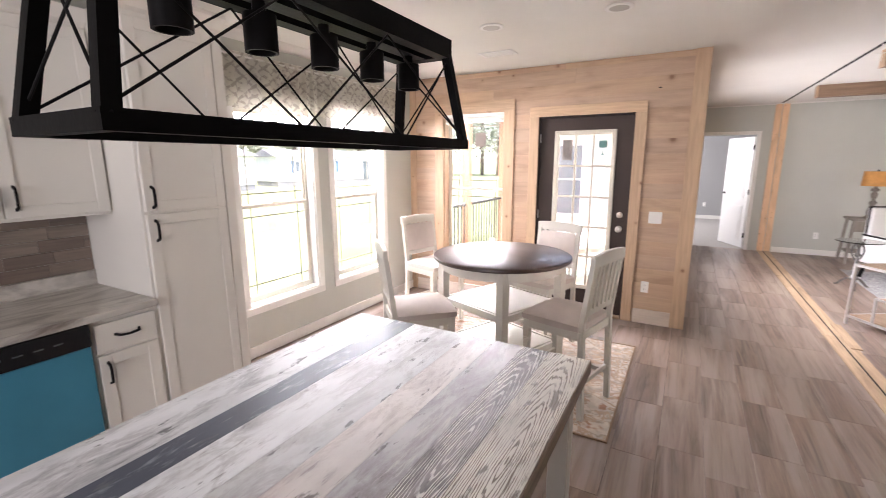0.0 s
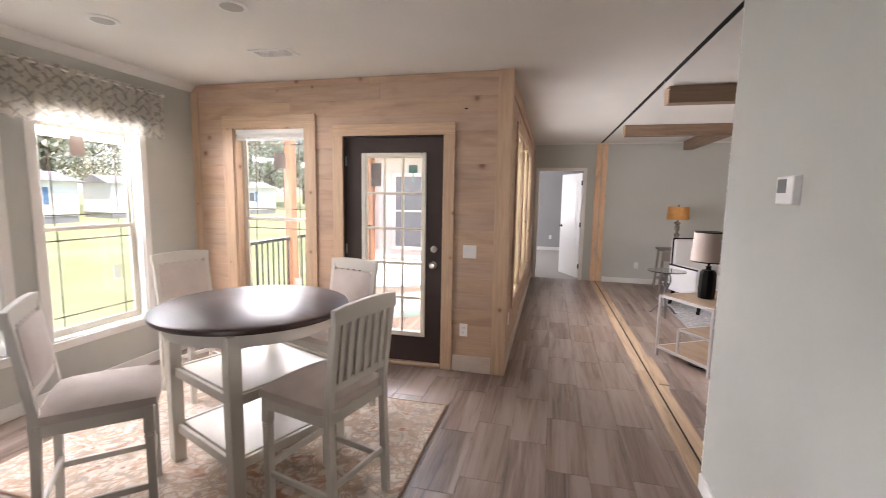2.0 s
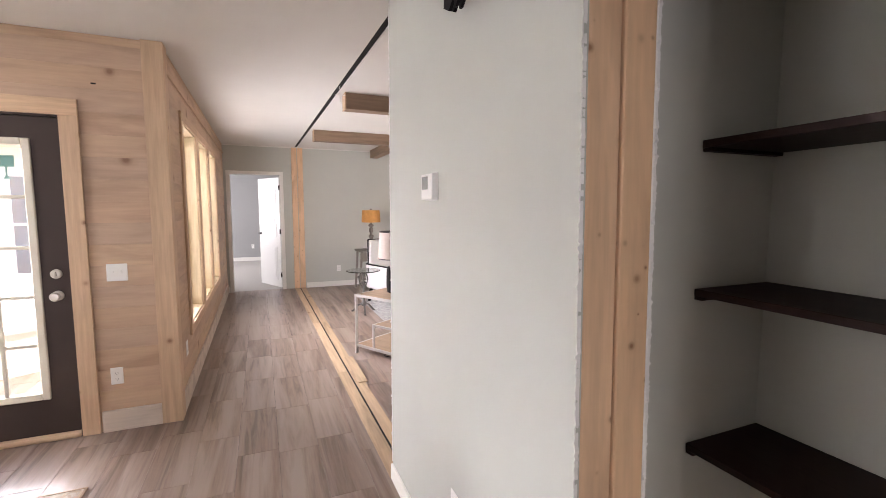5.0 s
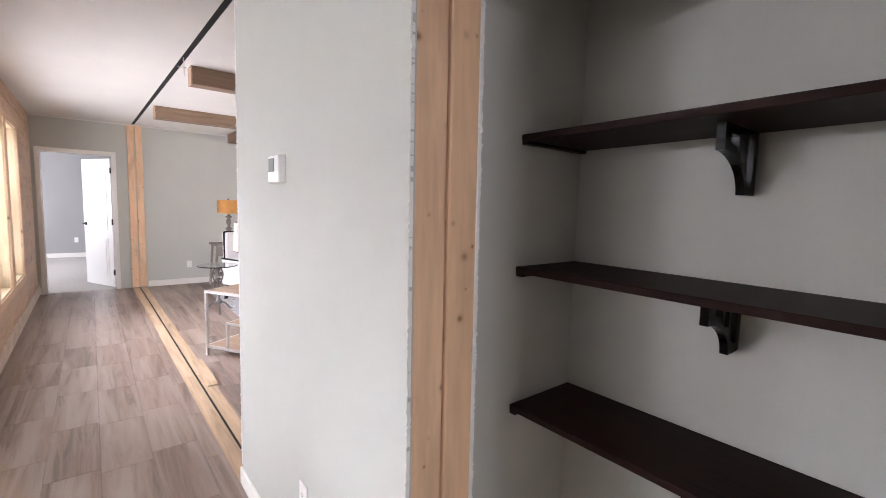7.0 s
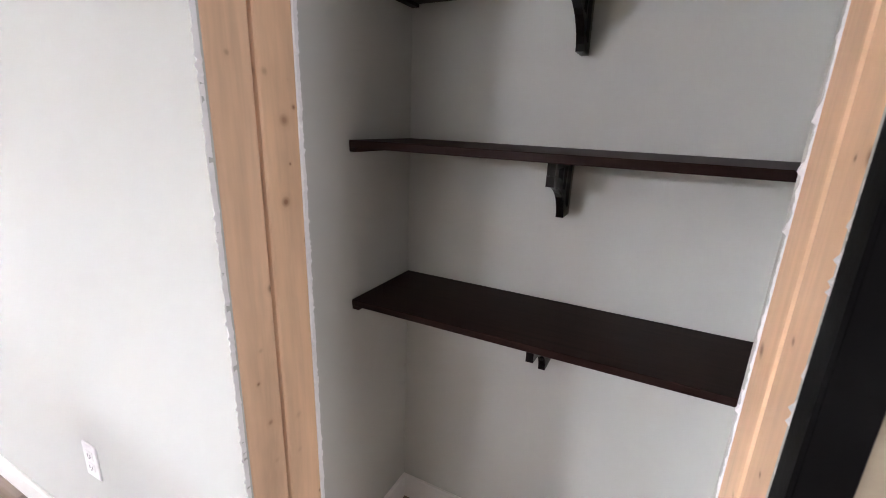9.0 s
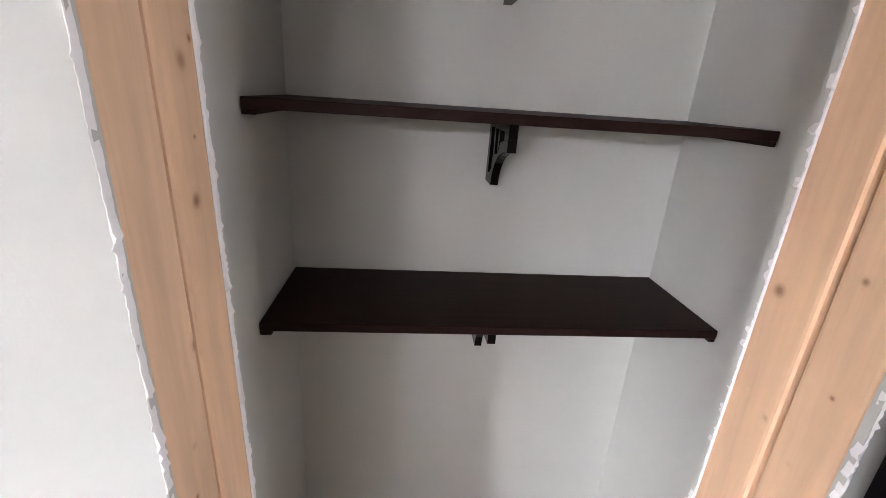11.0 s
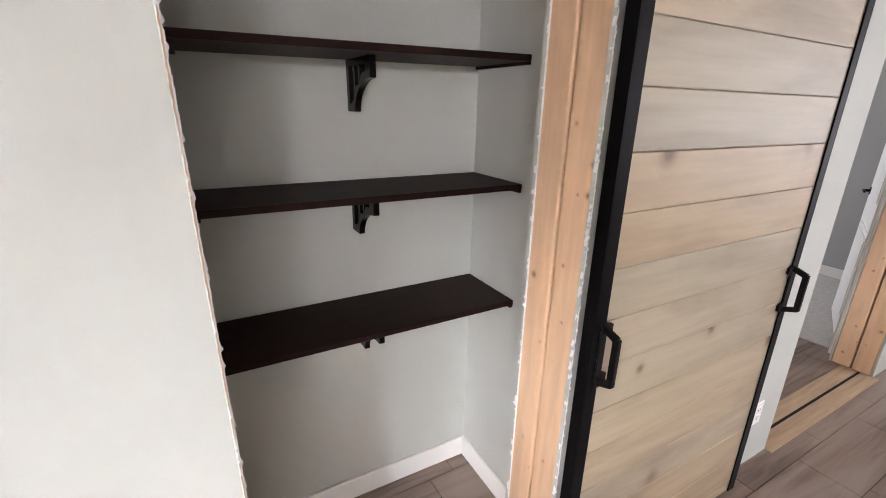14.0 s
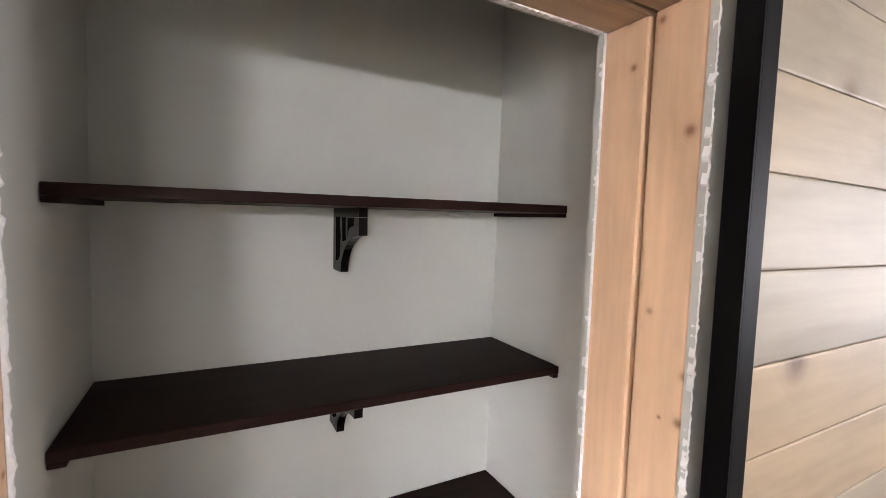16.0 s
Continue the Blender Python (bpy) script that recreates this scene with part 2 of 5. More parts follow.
def laminate():
    m, nt, b = mat_base("grey_stone_laminate")
    v = coords(nt, (2.2, 0.7, 2.2), False)
    a = noise_tex(nt, v, 3.0, 8, 0.6, 1.6)
    col = ramp(nt, a, [(0.3, (0.20, 0.17, 0.15)), (0.45, (0.40, 0.37, 0.33)), (0.58, (0.56, 0.53, 0.48)), (0.75, (0.44, 0.41, 0.37))])
    nt.links.new(col, b.inputs["Base Color"])
    b.inputs["Roughness"].default_value = 0.3
    return m


M_LAM = laminate()
M_TILE = wood("grey_wood_look_tile", [(0.17, 0.125, 0.10), (0.21, 0.16, 0.13), (0.25, 0.20, 0.165), (0.19, 0.145, 0.12)], "y", 0.35, 1.2, 0.4, 0.1)


def glass():
    m, nt, b = mat_base("clear_glass")
    b.inputs["Base Color"].default_value = (0.97, 0.98, 0.97, 1)
    b.inputs["Roughness"].default_value = 0.0
    b.inputs["IOR"].default_value = 1.45
    b.inputs["Transmission Weight"].default_value = 1.0
    return m


M_GLASS = glass()


def translucent(m, share=0.5):
    """Lets light through a thin cloth or paper material."""
    nt = m.node_tree
    b = nt.nodes["Principled BSDF"]
    tr = nt.nodes.new("ShaderNodeBsdfTranslucent")
    link = b.inputs["Base Color"].links[0]
    nt.links.new(link.from_socket, tr.inputs["Color"])
    mx = nt.nodes.new("ShaderNodeMixShader")
    mx.inputs[0].default_value = share
    nt.links.new(b.outputs[0], mx.inputs[1])
    nt.links.new(tr.outputs[0], mx.inputs[2])
    nt.links.new(mx.outputs[0], nt.nodes["Material Output"].inputs["Surface"])
    return m



# ---- builders ----
def boxes(*bs, bevel=0.0, seg=1):
    bm = bmesh.new()
    for x0, y0, z0, x1, y1, z1 in bs:
        bmesh.ops.create_cube(bm, size=1, matrix=Matrix.Translation(((x0 + x1) / 2, (y0 + y1) / 2, (z0 + z1) / 2)) @ Matrix.Diagonal((abs(x1 - x0), abs(y1 - y0), abs(z1 - z0), 1)))
    if bevel:
        bmesh.ops.bevel(bm, geom=bm.edges[:], offset=bevel, segments=seg, affect="EDGES", profile=0.6)
    return bm


def lathe(profile, steps=24, centre=(0, 0)):
    """A turned form: (radius, height) pairs from bottom to top."""
    bm = bmesh.new()
    rings = []
    for r, z in profile:
        rings.append([bm.verts.new((centre[0] + r * math.cos(2 * math.pi * i / steps), centre[1] + r * math.sin(2 * math.pi * i / steps), z)) for i in range(steps)])
    for a, b in zip(rings, rings[1:]):
        for i in range(steps):
            bm.faces.new((a[i], a[(i + 1) % steps], b[(i + 1) % steps], b[i]))
    bm.faces.new(rings[0][::-1])
    bm.faces.new(rings[-1])
    return bm


def rod(a, b, r=0.004, steps=8):
    """A round bar between two points."""
    a, b = Vector(a), Vector(b)
    d = b - a
    bm = bmesh.new()
    bmesh.ops.create_cone(bm, cap_ends=True, segments=steps, radius1=r, radius2=r, depth=d.length, matrix=Matrix.Translation((a + b) / 2) @ d.to_track_quat("Z", "Y").to_matrix().to_4x4())
    return bm


def bar(a, b, w, t, up=(0, 0, 1)):
    """A square bar between two points, w wide and t thick."""
    a, b = Vector(a), Vector(b)
    d = (b - a).normalized()
    s = d.cross(Vector(up)).normalized()
    u = s.cross(d)
    bm = bmesh.new()
    vs = []
    for p in (a, b):
        vs.append([bm.verts.new(p + s * sx * w / 2 + u * sy * t / 2) for sx, sy in ((-1, -1), (1, -1), (1, 1), (-1, 1))])
    for i in range(4):
        bm.faces.new((vs[0][i], vs[0][(i + 1) % 4], vs[1][(i + 1) % 4], vs[1][i]))
    bm.faces.new(vs[0][::-1])
    bm.faces.new(vs[1])
    bmesh.ops.recalc_face_normals(bm, faces=bm.faces[:])
    return bm


def outline(points, axis, a, b, bevel=0.0):
    """A flat outline pushed through from a to b along the axis."""
    bm = bmesh.new()

    def at(p, d):
        return {"x": (d, p[0], p[1]), "y": (p[0], d, p[1]), "z": (p[0], p[1], d)}[axis]

    va = [bm.verts.new(at(p, a)) for p in points]
    vb = [bm.verts.new(at(p, b)) for p in points]
    n = len(points)
    bm.faces.new(va)
    bm.faces.new(vb[::-1])
    for i in range(n):
        bm.faces.new((va[i], vb[i], vb[(i + 1) % n], va[(i + 1) % n]))
    bmesh.ops.recalc_face_normals(bm, faces=bm.faces[:])
    if bevel:
        bmesh.ops.bevel(bm, geom=bm.edges[:], offset=bevel, segments=2, affect="EDGES")
    return bm


def merge(*bms):
    out = bmesh.new()
    for b in bms:
        me = bpy.data.meshes.new("tmp")
        b.to_mesh(me)
        b.free()
        out.from_mesh(me)
        bpy.data.meshes.remove(me)
    return out


def mesh_of(name, bm, mat, smooth=False):
    me = bpy.data.meshes.new(name)
    bm.to_mesh(me)
    bm.free()
    me.materials.append(mat)
    if smooth:
        me.shade_smooth()
        me.set_sharp_from_angle(angle=radians(35))
    return me


def thing(name, label, category, group="", kind="", m=None):
    ob = tagged(new(name), label, category, group, kind)
    ob.empty_display_size = 0.1
    if m:
        ob.matrix_basis = m
    return ob


def part(name, bm, mat, parent, label="", smooth=False):
    ob = new(name, mesh_of(name, bm, mat, smooth))
    ob.parent = parent
    if label:
        ob["label"] = label
    return ob


def single(name, bm, mat, label, category, group="", kind="", smooth=False):
    return tagged(new(name, mesh_of(name, bm, mat, smooth)), label, category, group, kind)


def minus(lo, hi, cuts):
    """The stretches of lo..hi outside the cuts."""
    out, at = [], lo
    for a, b in sorted(cuts):
        if a > at:
            out.append((at, min(a, hi)))
        at = max(at, b)
    if at < hi:
        out.append((at, hi))
    return [(a, b) for a, b in out if b - a > 0.004]


def wall_boxes(axis, d0, d1, lo, hi, z0, z1, holes=()):
    """Boxes of a wall d0..d1 thick that runs lo..hi, with holes (lo, hi, z0, z1)."""
    edges = sorted({lo, hi, *(e for hole in holes for e in hole[:2])})
    out = []
    for a, b in zip(edges, edges[1:]):
        mid = (a + b) / 2
        for p, q in minus(z0, z1, [(hole[2], hole[3]) for hole in holes if hole[0] < mid < hole[1]]):
            out.append((d0, a, p, d1, b, q) if axis == "x" else (a, d0, p, b, d1, q))
    return out


H = 2.567       # ceiling height
XW = -2.83      # window wall
YN = 4.60       # plank wall with the porch door
XS = 0.275      # hall side of the porch wall
YF = 9.57       # far wall
XM = 1.474      # face of the wall at the house's joint

# ---- floor, ceiling ----
floor = single("floor", boxes((-2.96, -3.4, -0.12, 6.4, 9.64, -0.006)), M_JOINT, "grey-brown wood-look plank floor with dark joints", "floor", kind="structure")
def joint_x(y):
    """The joint of the two house halves runs a little askew."""
    return 1.610 - 0.0155 * (y - 0.5)


JA, JB = joint_x(-3.4), joint_x(9.7)
G = 0.021
ceiling = single("ceiling", merge(outline([(-2.96, -3.4), (JA - G, -3.4), (JB - G, 9.7), (0.13, 9.7), (0.13, 4.75), (-2.96, 4.75)], "z", H, H + 0.12), outline([(JA + G, -3.4), (6.4, -3.4), (6.4, 9.7), (JB + G, 9.7)], "z", H, H + 0.12)), M_CEIL, "off-white textured ceiling with a dark joint line", "ceiling", kind="structure")
# box fills the ceiling joint with the black of its shade
single("ceiling_gap", outline([(JA - G + 0.0005, -3.4), (JA + G - 0.0005, -3.4), (JB + G - 0.0005, 9.7), (JB - G + 0.0005, 9.7)], "z", H + 0.006, H + 0.11), M_GAPSHADE, "dark fill for the shade in the ceiling joint", "joint", kind="structure")

# ---- walls ----
W1 = (2.17, 2.95, 0.43, 2.06)
W2 = (3.22, 4.00, 0.43, 2.06)
single("wall_west", boxes(*wall_boxes("x", XW - 0.13, XW, -3.4, 4.75, 0, H, [W1, W2])), M_WALL, "greige painted wall with two tall windows", "wall", kind="structure")
DOOR = (-1.215, -0.282, 0, 2.06)
WN = (-2.36, -1.60, 0.42, 2.15)
wall_north = single("wall_north", boxes(*wall_boxes("y", YN + 0.014, YN + 0.15, XW, 0.13, 0, H, [DOOR, WN])), M_CASEX, "wall clad in stained pine boards round the porch door", "wall", kind="structure")
SIDE = [(5.28, 6.08, 0.52, 2.18), (6.24, 7.04, 0.52, 2.18), (7.20, 8.00, 0.52, 2.18)]
wall_side = single("wall_side", boxes(*wall_boxes("x", 0.13, XS - 0.03, YN + 0.014, YF, 0, H, SIDE)), M_CASEY, "hall wall clad in stained pine boards with three windows", "wall", kind="structure")
HOP = (0.375, 1.18, 0, 2.06)
single("wall_far", boxes(*wall_boxes("y", YF, YF + 0.12, 0.13, 6.4, 0, H, [HOP])), M_WALL, "greige far wall with an open doorway", "wall", kind="structure")
# wall at the joint, with the closet opening and the second opening
single("wall_joint", boxes(*wall_boxes("x", XM, XM + 0.012, -3.4, 3.385, 0, H, [(1.085, 1.888, -1, 1.985), (-1.543, -0.30, -1, 2.1)]),
                           *wall_boxes("x", XM + 0.208, XM + 0.222, -3.4, 3.385, 0, H, [(1.085, 1.888, -1, 1.985), (-1.543, -0.30, -1, 2.1)]),
                           (XM + 0.012, 3.373, 0, XM + 0.208, 3.385, H)), M_WALL, "smooth light greige drywall beside the closet opening", "wall", kind="structure")
single("wall_closet_back", boxes((2.14, 0.86, 0, 2.24, 2.04, H)), M_WALL, "greige painted closet back wall", "wall", kind="structure")
single("wall_closet_north", boxes((XM + 0.222, 1.922, 0, 2.14, 2.04, H)), M_WALL, "greige painted closet side wall", "wall", kind="structure")
single("wall_closet_south", boxes((XM + 0.222, 0.86, 0, 2.14, 0.984, H)), M_WALL, "greige painted closet side wall", "wall", kind="structure")
single("wall_south", boxes((-2.96, -3.52, 0, 6.4, -3.4, H)), M_GREYWALL, "plain grey wall", "wall", kind="structure")
single("wall_east", boxes((6.4, -3.52, 0, 6.52, 9.7, H)), M_WALL, "plain greige wall", "wall", kind="structure")

# rooms behind the doorways
single("wall_bedroom", boxes((-2.96, 14.4, 0, 3.0, 14.52, H), (2.4, 9.69, 0, 2.52, 14.4, H), (-2.96, 9.69, 0, -2.84, 14.4, H), (-2.84, 9.57, 0, 0.13, 9.69, H)), M_GREYWALL, "grey painted bedroom walls", "wall", kind="structure")
single("ceiling_bedroom", boxes((-2.96, 9.7, H, 3.0, 14.52, H + 0.12)), M_CEIL, "white bedroom ceiling", "ceiling", kind="structure")
single("floor_bedroom", boxes((-2.96, 9.64, -0.12, 3.0, 14.52, -0.002)), M_CARPET, "light grey bedroom carpet", "carpet", kind="structure")
single("baseboard_bedroom", boxes((-2.84, 14.385, 0, 2.4, 14.4, 0.10)), M_WHITE, "white baseboard", "baseboard", kind="structure")
YB = -1.66
single("wall_hall", boxes(*wall_boxes("y", YB - 0.12, YB, XM + 0.222, 6.4, 0, H, [(1.74, 2.52, -1, 2.06)])), M_WALL, "greige hall wall with a doorway", "wall", kind="structure")
single("carpet_small_bedroom", boxes((XM + 0.222, -3.4, -0.006, 4.4, YB - 0.06, 0.006)), M_CARPET, "light grey carpet", "carpet", kind="structure")

# baseboards and crown
single("baseboard_small_bedroom", boxes((XM + 0.222, -3.4, 0.006, 4.4, -3.386, 0.10), bevel=0.003), M_WHITE, "white baseboard", "baseboard", kind="structure")
single("baseboard", boxes((XW, 1.69, 0, XW + 0.014, YN, 0.095), bevel=0.003), M_WHITE, "cream painted baseboard under the windows", "baseboard", kind="structure")
single("baseboard_far", boxes((XS - 0.02, YF - 0.014, 0, 0.31, YF, 0.095), (1.60, YF - 0.014, 0, 6.4, YF, 0.095)), M_WHITE, "white baseboard", "baseboard", kind="structure")
single("baseboard_closet", boxes((2.126, 0.984, 0, 2.14, 1.922, 0.095), (XM + 0.222, 0.984, 0, 2.126, 0.998, 0.095), (XM + 0.222, 1.908, 0, 2.126, 1.922, 0.095), bevel=0.003), M_WHITE, "white closet baseboard", "baseboard", kind="structure")
single("baseboard_joint", boxes((XM - 0.013, 1.89, 0, XM, 3.385, 0.09), bevel=0.003), M_WHITE, "white baseboard", "baseboard", kind="structure")
single("crown", outline([(XW, H), (XW + 0.06, H), (XW + 0.05, H - 0.02), (XW + 0.018, H - 0.055), (XW, H - 0.065)], "y", 1.70, YN), M_CEIL, "off-white crown moulding", "moulding", kind="structure")
single("crown_far", boxes((XS, YF - 0.02, H - 0.02, 6.4, YF, H)), M_CEIL, "off-white ceiling strip", "moulding", kind="structure")
single("trim_corner", boxes((0.168, YN - 0.018, 0, XS + 0.018, YN, H), (XS, YN, 0, XS + 0.018, YN + 0.10, H), bevel=0.003), M_CASEZ, "pine corner board", "trim", kind="structure")
single("trim_west", boxes((XW + 0.001, YN - 0.018, 0, XW + 0.085, YN, H - 0.07), bevel=0.003), M_CASEZ, "pine corner board", "trim", kind="structure")
single("trim_base", boxes((-0.172, YN - 0.016, 0, 0.168, YN, 0.145), (XW + 0.086, YN - 0.016, 0, -1.30, YN, 0.145), bevel=0.003), M_BASE, "whitewashed pine base board", "trim", kind="structure")
single("trim_side_base", boxes((XS, YN + 0.10, 0, XS + 0.016, YF - 0.015, 0.145), bevel=0.003), M_BASE, "whitewashed pine base board", "trim", kind="structure")
single("trim_side_top", boxes((XS, YN + 0.10, 2.40, XS + 0.016, YF, 2.43), bevel=0.003), M_SHIPY, "stained pine strip under the ceiling", "trim", kind="structure")


def casing(name, axis, d0, d1, a0, a1, z0, z1, w, label, sill=True, mats=(None, None)):
    """Flat boards round an opening, on the wall's face d0..d1."""
    ob = thing(name, label, "casing", kind="structure")
    mz, ml = mats

    def bx(p, q, r, s):
        return (d0, p, r, d1, q, s) if axis == "x" else (p, d0, r, q, d1, s)

    part("upright", boxes(bx(a0 - w, a0, z0, z1), bevel=0.003), mz, ob)
    part("upright", boxes(bx(a1, a1 + w, z0, z1), bevel=0.003), mz, ob)
    part("head", boxes(bx(a0 - w, a1 + w, z1, z1 + w), bevel=0.003), ml, ob)
    if sill:
        part("apron", boxes(bx(a0 - w, a1 + w, z0 - w, z0), bevel=0.003), ml, ob)
    return ob


def sash_window(name, axis, room, out, a0, a1, z0, z1, label, jamb_mat, frame_mat, sticker=None):
    """A double-hung window: lined opening from the room's face to the outside, two sashes with thin bars set in the glass."""
    win = thing(name, label, "window", kind="structure")
    sgn = 1 if out > room else -1

    def bx(d, e, p, q, r, s):
        return (d, p, r, e, q, s) if axis == "x" else (p, d, r, q, e, s)

    lin = 0.012
    part("lining", boxes(bx(room, out, a0, a0 + lin, z0, z1), bx(room, out, a1 - lin, a1, z0, z1), bx(room, out, a0 + lin, a1 - lin, z1 - lin, z1)), jamb_mat, win)
    part("window_sill", boxes(bx(room, out, a0 + lin, a1 - lin, z0, z0 + lin)), jamb_mat, win)
    f0, f1 = out - sgn * 0.055, out - sgn * 0.012
    a0, a1, z0, z1 = a0 + lin, a1 - lin, z0 + lin, z1 - lin
    zm = (z0 + z1) / 2 + 0.02
    fw = 0.04
    part("window_frame", boxes(bx(f0, out, a0, a0 + 0.02, z0, z1), bx(f0, out, a1 - 0.02, a1, z0, z1), bx(f0, out, a0 + 0.02, a1 - 0.02, z0, z0 + 0.025), bx(f0, out, a0 + 0.02, a1 - 0.02, z1 - 0.025, z1)), frame_mat, win)
    for lo, hi, off in ((z0 + 0.025, zm, 0.0), (zm - 0.03, z1 - 0.025, 0.018)):
        d0, d1 = f0 + sgn * off, f0 + sgn * (off + 0.018)
        p0, p1 = a0 + 0.02, a1 - 0.02
        s = part("sash", boxes(bx(d0, d1, p0, p0 + 0.022, lo, hi), bx(d0, d1, p1 - 0.022, p1, lo, hi), bx(d0, d1, p0 + 0.022, p1 - 0.022, lo, lo + 0.03), bx(d0, d1, p0 + 0.022, p1 - 0.022, hi - 0.03, hi), bevel=0.002), frame_mat, win)
        dm = (d0 + d1) / 2
        g = part("pane", boxes(bx(dm - 0.002, dm + 0.002, p0 + 0.02, p1 - 0.02, lo + 0.028, hi - 0.028)), M_GLASS, s, "clear glass pane")
        g.visible_shadow = False
        for a in (p0 + 0.11, p1 - 0.11):
            part("grille_bar", boxes(bx(dm - 0.005, dm - 0.0025, a, a + 0.010, lo + 0.03, hi - 0.03)), M_GRILLE, s)
        for z in (lo + 0.11, hi - 0.11):
            part("grille_bar", boxes(bx(dm - 0.005, dm - 0.0025, p0 + 0.022, p1 - 0.022, z, z + 0.010)), M_GRILLE, s)
    part("sash_lock", boxes(bx(f0 - sgn * 0.012, f0, (a0 + a1) / 2 - 0.03, (a0 + a1) / 2 + 0.03, zm, zm + 0.012), bevel=0.003), frame_mat, win)
    if sticker:
        for a, z, w, hh, mt in sticker:
            part("sticker", boxes(bx(f0 - sgn * 0.001, f0 + sgn * 0.001, a - w / 2, a + w / 2, z, z + hh)), mt, win)
    return win


M_PALE = wood("pale_pine_lining", [(0.60, 0.47, 0.29)], "z", 0.6, 0.8, 0.25, 0.2)
M_GRILLE = paint("brass_grey_grille", (0.26, 0.23, 0.17), 0.4, 0.05, 90, 0.05, 0.3)
M_VINYL = paint("cream_vinyl_frame", (0.66, 0.62, 0.52), 0.4, 0.03, 90, 0.05)
M_STICKER = translucent(paint("kraft_sticker", (0.30, 0.255, 0.23), 0.7, 0.1), 0.3)
M_PAPER = paint("thin_paper_label", (0.9, 0.9, 0.9), 0.7, 0.02)
M_PAPER.node_tree.nodes["Principled BSDF"].inputs["Alpha"].default_value = 0.35
sash_window("window_1", "x", XW, XW - 0.13, *W1, "tall double-hung window with prairie bars and white casing", M_WHITE, M_VINYL, [(2.60, 1.80, 0.11, 0.15, M_STICKER), (2.52, 0.80, 0.26, 0.22, M_PAPER)])
sash_window("window_2", "x", XW, XW - 0.13, *W2, "tall double-hung window with prairie bars and white casing", M_WHITE, M_VINYL, [(3.55, 1.80, 0.11, 0.15, M_STICKER), (3.80, 0.80, 0.07, 0.12, M_PAPER)])
casing("casing_1", "x", XW, XW + 0.014, W1[0], W1[1], W1[2], W1[3], 0.065, "white painted window casing", True, (M_WHITE, M_WHITE))
casing("casing_2", "x", XW, XW + 0.014, W2[0], W2[1], W2[2], W2[3], 0.065, "white painted window casing", True, (M_WHITE, M_WHITE))
sash_window("window_3", "y", YN, YN + 0.15, *WN, "double-hung window in the pine wall", M_CASEZ, M_VINYL, [(-1.93, 1.78, 0.13, 0.15, M_STICKER), (-1.76, 0.62, 0.08, 0.1, M_PAPER)])
casing("casing_3", "y", YN - 0.018, YN, WN[0], WN[1], WN[2], WN[3], 0.115, "knotty pine window casing", True, (M_CASEZ, M_CASEX))
for i, s in enumerate(SIDE):
    sash_window("window_%d" % (i + 4), "x", XS, 0.13, *s, "tall window lined with pale pine", M_PALE, M_VINYL)
    casing("casing_%d" % (i + 4), "x", XS, XS + 0.018, s[0], s[1], s[2], s[3], 0.075, "pine window casing", True, (M_CASEZ, M_CASEY))

# rolled blind at the head of the plank wall's window
blind = thing("window_blind", "white raised mini blind under the window head", "blind", m=pose(0, 0, 0))
part("head_rail", boxes((-2.345, YN + 0.005, 2.10, -1.615, YN + 0.04, 2.138), bevel=0.004), M_WHITE, blind)
for k in range(6):
    part("slat", boxes((-2.34, YN + 0.008, 2.092 - 0.011 * k, -1.62, YN + 0.036, 2.097 - 0.011 * k)), M_WHITE, blind)

# ---- porch door ----
door_1 = thing("door_1", "dark brown exterior door with fifteen glass panes, closed", "door", kind="structure")
gx0, gx1, gz0, gz1 = -1.05, -0.44, 0.265, 1.915
yd0, yd1 = YN + 0.03, YN + 0.075
part("slab", boxes(*wall_boxes("y", yd0, yd1, -1.205, -0.292, 0.03, 2.045, [(gx0 + 0.03, gx1 - 0.03, gz0 + 0.03, gz1 - 0.03)])), M_DARKDOOR, door_1)
fr = part("glass_frame", merge(*[boxes(b, bevel=0.006) for b in ((gx0, yd0 - 0.012, gz0, gx0 + 0.045, yd1, gz1), (gx1 - 0.045, yd0 - 0.012, gz0, gx1, yd1, gz1), (gx0 + 0.045, yd0 - 0.012, gz0, gx1 - 0.045, yd1, gz0 + 0.045), (gx0 + 0.045, yd0 - 0.012, gz1 - 0.045, gx1 - 0.045, yd1, gz1))]), M_VINYL, door_1, "cream frame of the door glass")
ix0, ix1, iz0, iz1 = gx0 + 0.045, gx1 - 0.045, gz0 + 0.045, gz1 - 0.045
for k in (1, 2):
    x = ix0 + (ix1 - ix0) * k / 3
    part("muntin", boxes((x - 0.011, yd0 - 0.008, iz0, x + 0.011, yd0 + 0.012, iz1), bevel=0.003), M_VINYL, fr)
for k in range(1, 5):
    z = iz0 + (iz1 - iz0) * k / 5
    part("muntin", boxes((ix0, yd0 - 0.007, z - 0.011, ix1, yd0 + 0.012, z + 0.011), bevel=0.003), M_VINYL, fr)
for i in range(3):
    for k in range(5):
        w, hh = (ix1 - ix0) / 3, (iz1 - iz0) / 5
        p = part("pane", boxes((ix0 + i * w, yd0 + 0.014, iz0 + k * hh, ix0 + (i + 1) * w, yd0 + 0.018, iz0 + (k + 1) * hh)), M_GLASS, fr)
        p.visible_shadow = False
M_TEAL = translucent(paint("teal_print", (0.20, 0.36, 0.32), 0.5), 0.4)
part("sticker", boxes((ix0 + 0.035, yd0 + 0.019, iz1 - 0.25, ix0 + 0.135, yd0 + 0.020, iz1 - 0.045)), translucent(paint("grey_brown_sticker", (0.30, 0.26, 0.24), 0.6), 0.3), door_1, "grey-brown paper sticker")
